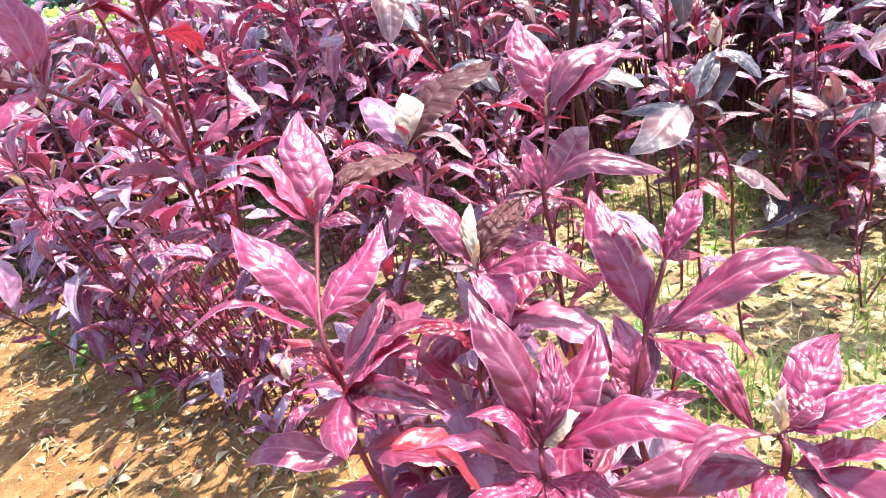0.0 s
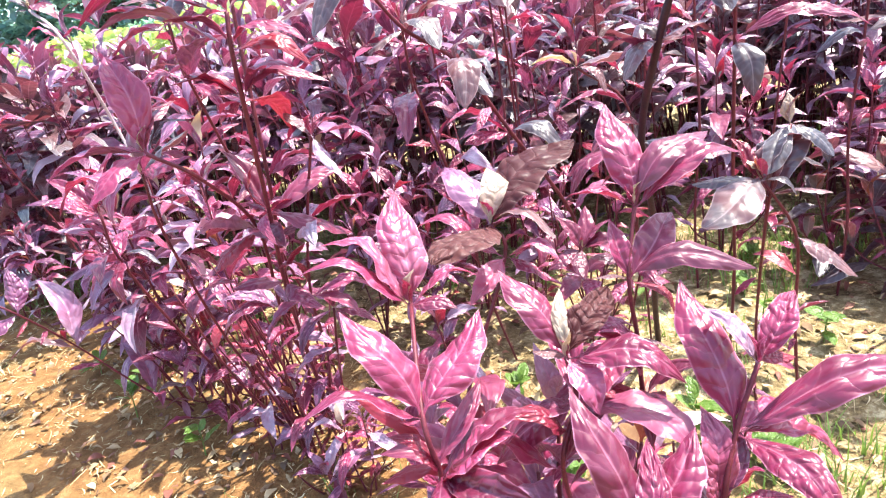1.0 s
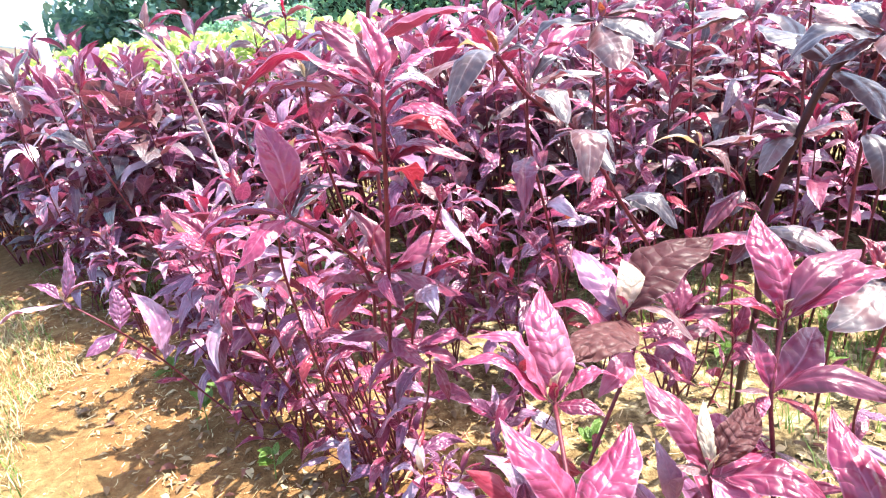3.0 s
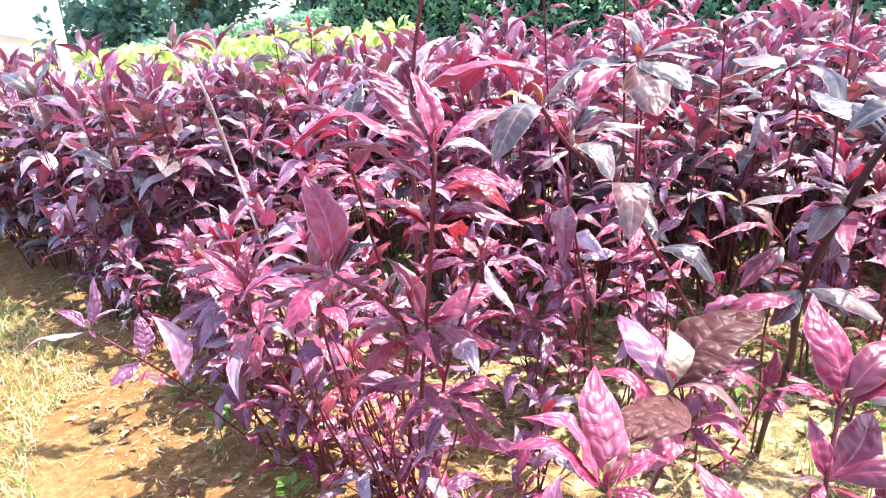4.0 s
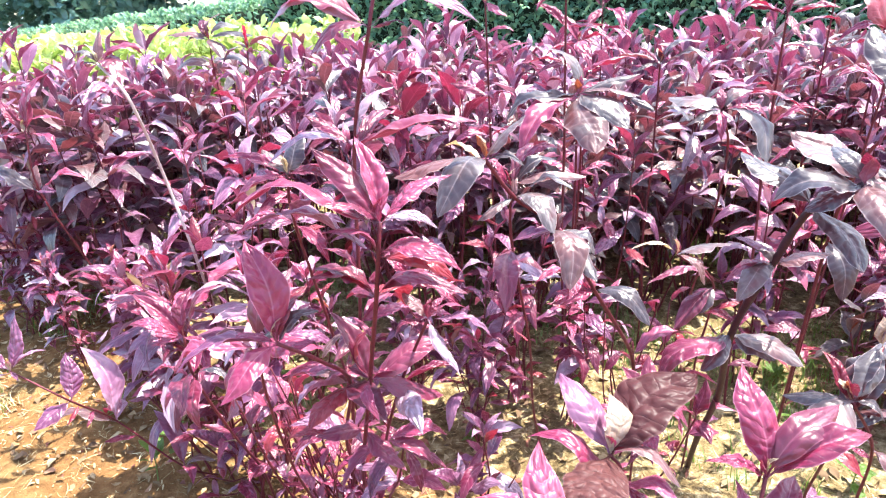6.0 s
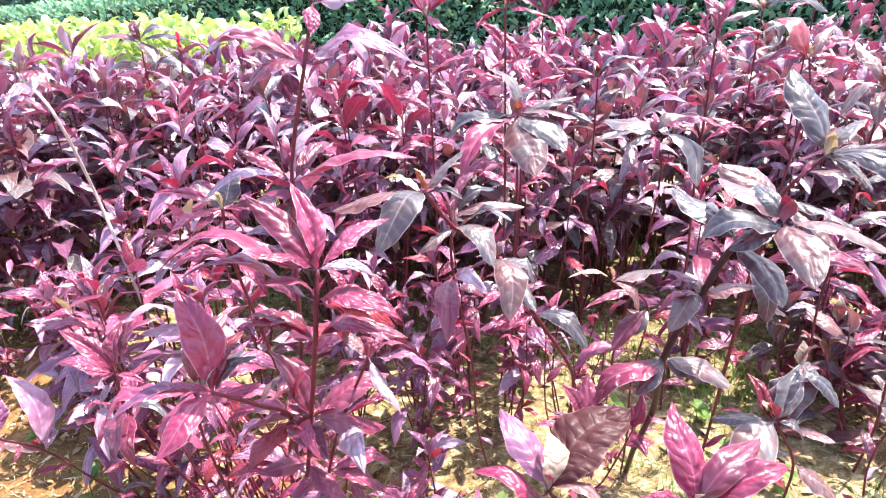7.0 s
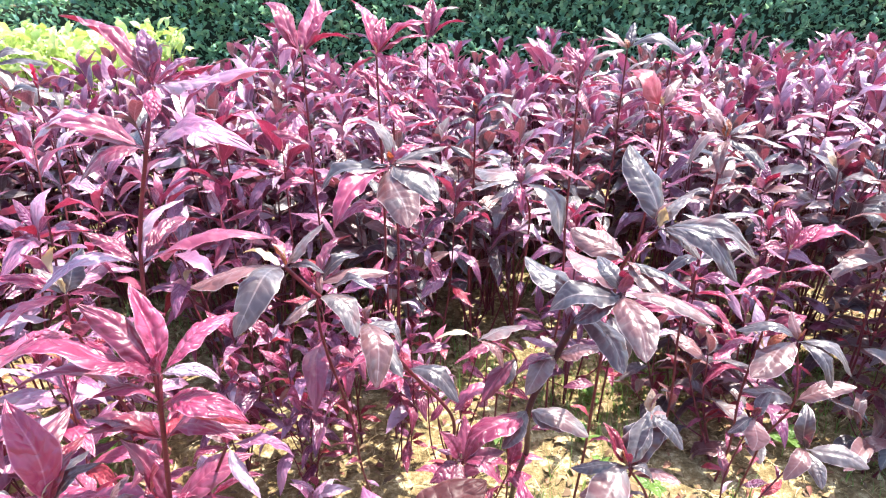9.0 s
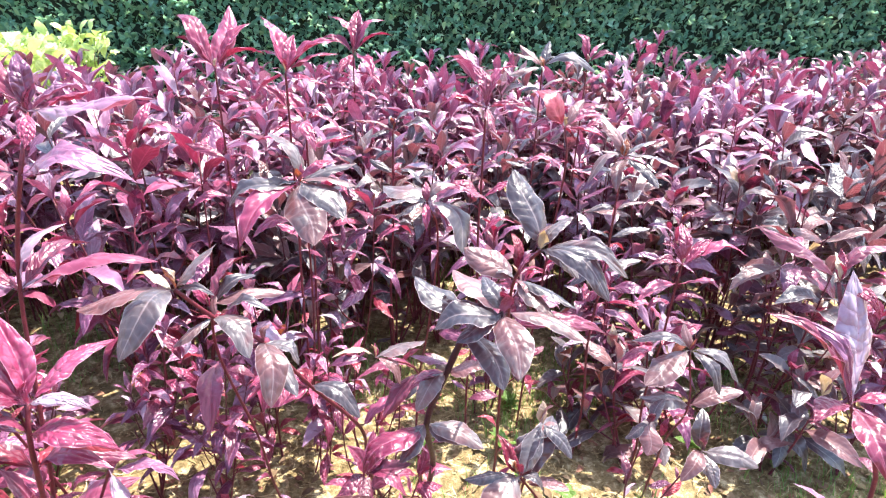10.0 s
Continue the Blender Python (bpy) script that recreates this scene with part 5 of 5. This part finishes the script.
low_spots += [(1.20, 1.50, 0, 1.0), (-0.72, 1.26, 0, 0.7), (-1.05, 1.52, 0, 0.8), (1.40, 1.30, 1, 0.8), (1.0, 1.42, 1, 0.85), (0.92, 1.62, 1, 0.9), (1.14, 1.56, 1, 0.9), (1.2, 1.86, 1, 1.0), (1.62, 1.74, 1, 0.9), (1.86, 1.56, 1, 0.8), (1.95, 1.92, 0, 0.9), (1.5, 1.46, 1, 0.75), (-0.34, 0.98, 0, 0.6), (-0.25, 0.93, 0, 0.5)]
low_kinds = [(free_shrub(400 + i, 0.44, 2, int(i > 2), True, 1), int(i > 2)) for i in range(5)]
plant_out(low_kinds, low_spots, bed_rng)
edge_kinds = [(free_shrub(300 + i, 0.86, 3, int(i > 2), True, 1), int(i > 2)) for i in range(5)]
plant_out(edge_kinds, edge_spots, bed_rng)
near_spots = [s for s in near_spots if all(math.hypot(s[0] - e[0], s[1] - e[1]) > 0.17 for e in edge_spots)]
near_kinds = [(free_shrub(100 + i, 0.96, 3, 1 if i in (2, 5) else 0, True), 1 if i in (2, 5) else 0) for i in range(6)]
plant_out(near_kinds, near_spots, bed_rng)
side_spots = [s for s in far_spots if s[0] < -1.0 and in_bed(s[0], s[1]) < 0.55]
far_spots = [s for s in far_spots if s not in side_spots]
side_kinds = [(free_shrub(250 + i, 1.0, 3, int(i > 2), False, 2), int(i > 2)) for i in range(5)]
plant_out(side_kinds, side_spots, bed_rng)
far_kinds = [(free_shrub(200 + i, 0.98, 4, 1 if i in (2, 5) else 0, False), 1 if i in (2, 5) else 0) for i in range(7)]
plant_out(far_kinds, far_spots, bed_rng)


def flower_spike(shrub, top, h):
    """A small crimson spike of narrow bracts above a shrub's tip."""
    rng = random.Random(12)
    pieces = []
    for k in range(16):
        a, t = k * 2.4, k / 16
        v, f, u = LOW[k % 8]
        way = Vector((math.cos(a) * 0.5, math.sin(a) * 0.5, 1.0)).normalized() * rng.uniform(0.018, 0.028)
        pieces.append((moved(leaf_pose(Vector(top) - Vector(shrub.location) + Vector((0, 0, h * t)), way, 0.4, 0), v), f, u))
    v, f, u = joined(pieces)
    part("flower", build("flower", v, f, CRIMSON, u), shrub, "small crimson flower spike")


CRIMSON = leaf_material("crimson flower", ((0.0, (0.50, 0.01, 0.06)), (1.0, (0.72, 0.03, 0.14))), (0.8, 0.03, 0.1), (0.7, 0.1, 0.2), joined=True)
FLOWER_SHRUB = min((o for o in scene.objects if o.name.startswith("shrub") and o.parent is None), key=lambda o: (o.location - Vector((-0.80, 2.12, 0))).length)
flower_spike(FLOWER_SHRUB, (-0.80, 2.0, 1.04), 0.05)


def weed(x, y, h, seed):
    """A small green seedling with a few broad leaves."""
    rng = random.Random(seed)
    ob = new("weed")
    ob.location = (x, y, ground_height(x, y))
    tagged(ob, "small bright green weed on the bare soil", "weed", "weeds in the bed")
    v, f = tube(curve_points([(0.01, 0, h), (0.005, 0.004, h * 0.5), (0, 0, -0.01)], 4), 0.0012, 0.002, 5)
    part("stem", build("stem", v, f, WEED, [(0.5, 0.5)] * len(v)), ob)
    for k in range(rng.randrange(6, 11)):
        a, up = rng.uniform(0, 6.28), rng.uniform(-0.1, 0.8)
        way = Vector((math.cos(a) * math.cos(up), math.sin(a) * math.cos(up), math.sin(up))) * rng.uniform(0.03, 0.06)
        lf = part("leaf", WEED_LEAF, ob)
        lf.matrix_basis = leaf_pose(Vector((0.005, 0.002, h * rng.uniform(0.35, 1.0))), way, rng.uniform(0.4, 0.6), rng.uniform(-0.4, 0.4))


WEED_LEAF = build("leaf", *(lambda s: (s[0], s[1], WEED, s[2]))(leaf_shape(8, 4, 0.1, 0.3, 0.15, 0.1, 0.0, 3, blunt=True)))
weed_rng = random.Random(9)
for k in range(34):
    x, y = weed_rng.uniform(-1.3, 1.6), weed_rng.uniform(0.85, 1.75)
    if x < -0.7 and in_bed(x, y) < -0.05:
        continue
    weed(x, y, weed_rng.uniform(0.03, 0.10), 500 + k)

# ---- lime-leaved bed, hedge, post and distance ----


def leafy(name, places, size, mat, label, category, seed, kind="", parent=None):
    """Many small leaves at the given places (point, outward way)."""
    rng = random.Random(seed)
    pieces = []
    for p, out in places:
        v, f, u = LOW[rng.randrange(8)]
        way = (Vector(out) + Vector((rng.uniform(-0.9, 0.9), rng.uniform(-0.9, 0.9), rng.uniform(-0.6, 0.9)))).normalized() * size * rng.uniform(0.6, 1.3)
        pieces.append((moved(leaf_pose(p, way, rng.uniform(0.40, 0.62), rng.uniform(-0.9, 0.9)), v), f, u))
    v, f, u = joined(pieces)
    me = build(name, v, f, mat, u)
    if parent:
        return part(name, me, parent, kind=kind)
    return tagged(new(name, me), label, category, kind=kind)


def lime_shrub(rng, x, y, h):
    ob = new("lime_shrub")
    ob.location = (x, y, 0)
    tagged(ob, "bright yellow-green leafy shrub beyond the red bed", "shrub", "lime shrubs")
    for k in range(4):
        a = rng.uniform(0, 6.28)
        v, f = tube(curve_points([(0.12 * math.cos(a), 0.12 * math.sin(a), h * 0.9), (0.05 * math.cos(a), 0.05 * math.sin(a), h * 0.5), (0, 0, -0.02)], 4), 0.002, 0.005, 5)
        part("stem", build("stem", v, f, STEM), ob)
    places = []
    for k in range(170):
        z = h * (0.45 + 0.55 * rng.random() ** 0.6)
        a, rr = rng.uniform(0, 6.28), 0.19 * math.sqrt(rng.random()) * (1.15 - 0.4 * (z / h - 0.45))
        places.append((Vector((math.cos(a) * rr, math.sin(a) * rr, z)), (math.cos(a) * 0.7, math.sin(a) * 0.7, 0.5)))
    leafy("foliage", places, 0.085, LIME, "", "", rng.randrange(9999), "stuff", ob)


lime_rng = random.Random(31)
for row in range(4):
    for col in range(20):
        x = -1.12 - 0.24 * col + lime_rng.uniform(-0.06, 0.06) - 0.12 * (row % 2)
        y = 3.66 + 0.26 * row + 0.02 * col + lime_rng.uniform(-0.06, 0.06)
        lime_shrub(lime_rng, x, y, lime_rng.uniform(0.97, 1.07))


def hedge(name, a, b, depth, low, high, seed, density):
    """A clipped hedge from a to b: a dense shell of leaves over a near-black sheet painted as inner shade."""
    rng = random.Random(seed)
    a, b = Vector((*a, 0)), Vector((*b, 0))
    along = b - a
    run = along.length

    def crown(s):
        return low + (high - low) * s / run

    along.normalize()
    back = Vector((-along.y, along.x, 0))
    if back.y < 0:
        back = -back
    top = new(name)
    top.location = a
    tagged(top, "clipped dark green hedge behind the shrub beds", "hedge")
    # closed dark sheet that stands in for the shade between the leaves
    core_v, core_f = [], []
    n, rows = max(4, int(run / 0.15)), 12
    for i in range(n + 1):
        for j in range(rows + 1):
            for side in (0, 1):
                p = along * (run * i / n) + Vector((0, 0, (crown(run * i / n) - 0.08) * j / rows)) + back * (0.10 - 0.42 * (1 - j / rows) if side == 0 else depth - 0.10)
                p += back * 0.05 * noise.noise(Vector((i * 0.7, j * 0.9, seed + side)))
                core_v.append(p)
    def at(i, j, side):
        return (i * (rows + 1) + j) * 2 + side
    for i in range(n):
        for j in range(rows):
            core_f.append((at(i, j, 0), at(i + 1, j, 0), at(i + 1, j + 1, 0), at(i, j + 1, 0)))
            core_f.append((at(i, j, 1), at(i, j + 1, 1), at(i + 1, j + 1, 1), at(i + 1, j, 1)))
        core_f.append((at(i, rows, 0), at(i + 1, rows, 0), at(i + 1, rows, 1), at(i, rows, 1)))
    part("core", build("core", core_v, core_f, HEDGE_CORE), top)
    places = []
    for k in range(int(density * run * max(low, high))):
        s, z = rng.uniform(0, run), rng.random()
        z = 0.05 + z * (crown(s) - 0.05)
        dent = -0.42 * (1 - z / crown(s)) + 0.05 * noise.noise(Vector((s * 2.3, z * 2.3, seed))) + 0.10 * noise.noise(Vector((s * 9, z * 9, seed))) + 0.06 * rng.random()
        places.append((along * s + Vector((0, 0, z)) + back * dent, -back * 0.6 + Vector((0, 0, 0.4))))
    for k in range(int(density * run * depth * 0.9)):
        s = rng.uniform(0, run)
        places.append((along * s + back * rng.uniform(0, depth) + Vector((0, 0, crown(s) - 0.04 + 0.05 * noise.noise(Vector((s * 3, k * 0.01, seed))))), Vector((0, 0, 0.9))))
    leafy("foliage", places, 0.062, HEDGE, "", "", seed, "stuff", top)


# Near-black green: the hedge's inner shade, put into the colour.
HEDGE_CORE = plain("painted hedge inner shade", ((0.3, (0.008, 0.014, 0.007)), (0.7, (0.02, 0.03, 0.014))), 30.0, 0.9, 0.5, 0.01)
hedge("hedge", (-1.9, 5.5), (5.5, 4.3), 0.9, 1.5, 1.8, 51, 1700)
hedge("hedge", (-9.5, 10.0), (-1.95, 5.55), 0.9, 0.98, 1.25, 52, 900)

# the leaning white stake at the end of the bed
stake = new("stake")
stake.location = (-2.14, 2.46, 0)
tagged(stake, "leaning whitewashed wooden stake by the beds", "stake")
v, f = tube(curve_points([(-0.345, 0.58, 1.75), (-0.177, 0.298, 0.9), (0.01, -0.016, -0.05)], 6), 0.024, 0.030, 10)
part("pole", build("pole", v, f, POST), stake)


def tree(x, y, h, spread, seed):
    rng = random.Random(seed)
    ob = new("tree")
    ob.location = (x, y, 0)
    tagged(ob, "dark green broad-leaved tree beyond the hedge", "tree", "trees in the distance")
    v, f = tube(curve_points([(0.2, 0.1, h * 0.8), (0.1, 0, h * 0.4), (0, 0, -0.1)], 6), 0.06, 0.22, 9)
    part("trunk", build("trunk", v, f, BARK), ob)
    clumps = []
    for k in range(9):
        a = rng.uniform(0, 6.28)
        tip = Vector((math.cos(a) * spread * rng.uniform(0.4, 0.9), math.sin(a) * spread * rng.uniform(0.4, 0.9), h * rng.uniform(0.35, 0.95)))
        v, f = tube(curve_points([tip, tip * 0.5 + Vector((0, 0, h * 0.2)), (0.05, 0, h * rng.uniform(0.2, 0.45))], 4), 0.02, 0.07, 6)
        part("limb", build("limb", v, f, BARK), ob)
        clumps.append(tip)
    for k in range(26):
        a, q = rng.uniform(0, 6.28), math.sqrt(rng.random())
        clumps.append(Vector((math.cos(a) * spread * q, math.sin(a) * spread * q, h * rng.uniform(0.04, 1.0))))
    for k in range(7):  # growth about the foot of the trunk
        a = rng.uniform(0, 6.28)
        clumps.append(Vector((math.cos(a) * 0.7, math.sin(a) * 0.7, rng.uniform(0.3, 2.2))))
    places = []
    for c in clumps:
        r = rng.uniform(0.45, 0.95)
        for k in range(150):
            d = Vector((rng.gauss(0, 1), rng.gauss(0, 1), rng.gauss(0, 0.8))).normalized()
            places.append((c + d * r * rng.random() ** 0.4, d))
    leafy("crown", places, 0.28, TREE, "", "", seed, "stuff", ob)


for k, (x, y, h, w) in enumerate(((-12.2, 18.2, 4.6, 2.0), (-9.6, 17.0, 6.5, 2.4), (-6.6, 17.6, 6.5, 2.6), (-3.4, 18.0, 6.0, 2.6), (1.5, 19.0, 6.5, 2.8))):
    tree(x, y, h, w, 70 + k)

# a pale house far beyond the path
house = new("house")
house.location = (-29.0, 28.3, 0)
tagged(house, "far pale house with a light blue sheet roof", "house")
v = [(x, y, z) for y in (0, 9) for x, z in ((-4, -0.1), (4, -0.1), (4, 2.2), (0, 3.1), (-4, 2.2))]
part("wall", build("wall", v, [(0, 1, 2, 3, 4), (9, 8, 7, 6, 5), (0, 5, 6, 1), (1, 6, 7, 2), (4, 9, 5, 0)], HOUSE, smooth=False), house)
v = [(x, y, z + dz) for y in (-0.4, 9.4) for dz in (0.03, 0.13) for x, z in ((-4.5, 2.09), (0, 3.1), (4.5, 2.09))]
part("roof", build("roof", v, [(3, 4, 10, 9), (4, 5, 11, 10), (0, 6, 7, 1), (1, 7, 8, 2), (0, 1, 4, 3), (1, 2, 5, 4), (6, 9, 10, 7), (7, 10, 11, 8), (0, 3, 9, 6), (2, 8, 11, 5)], ROOF, smooth=False), house)
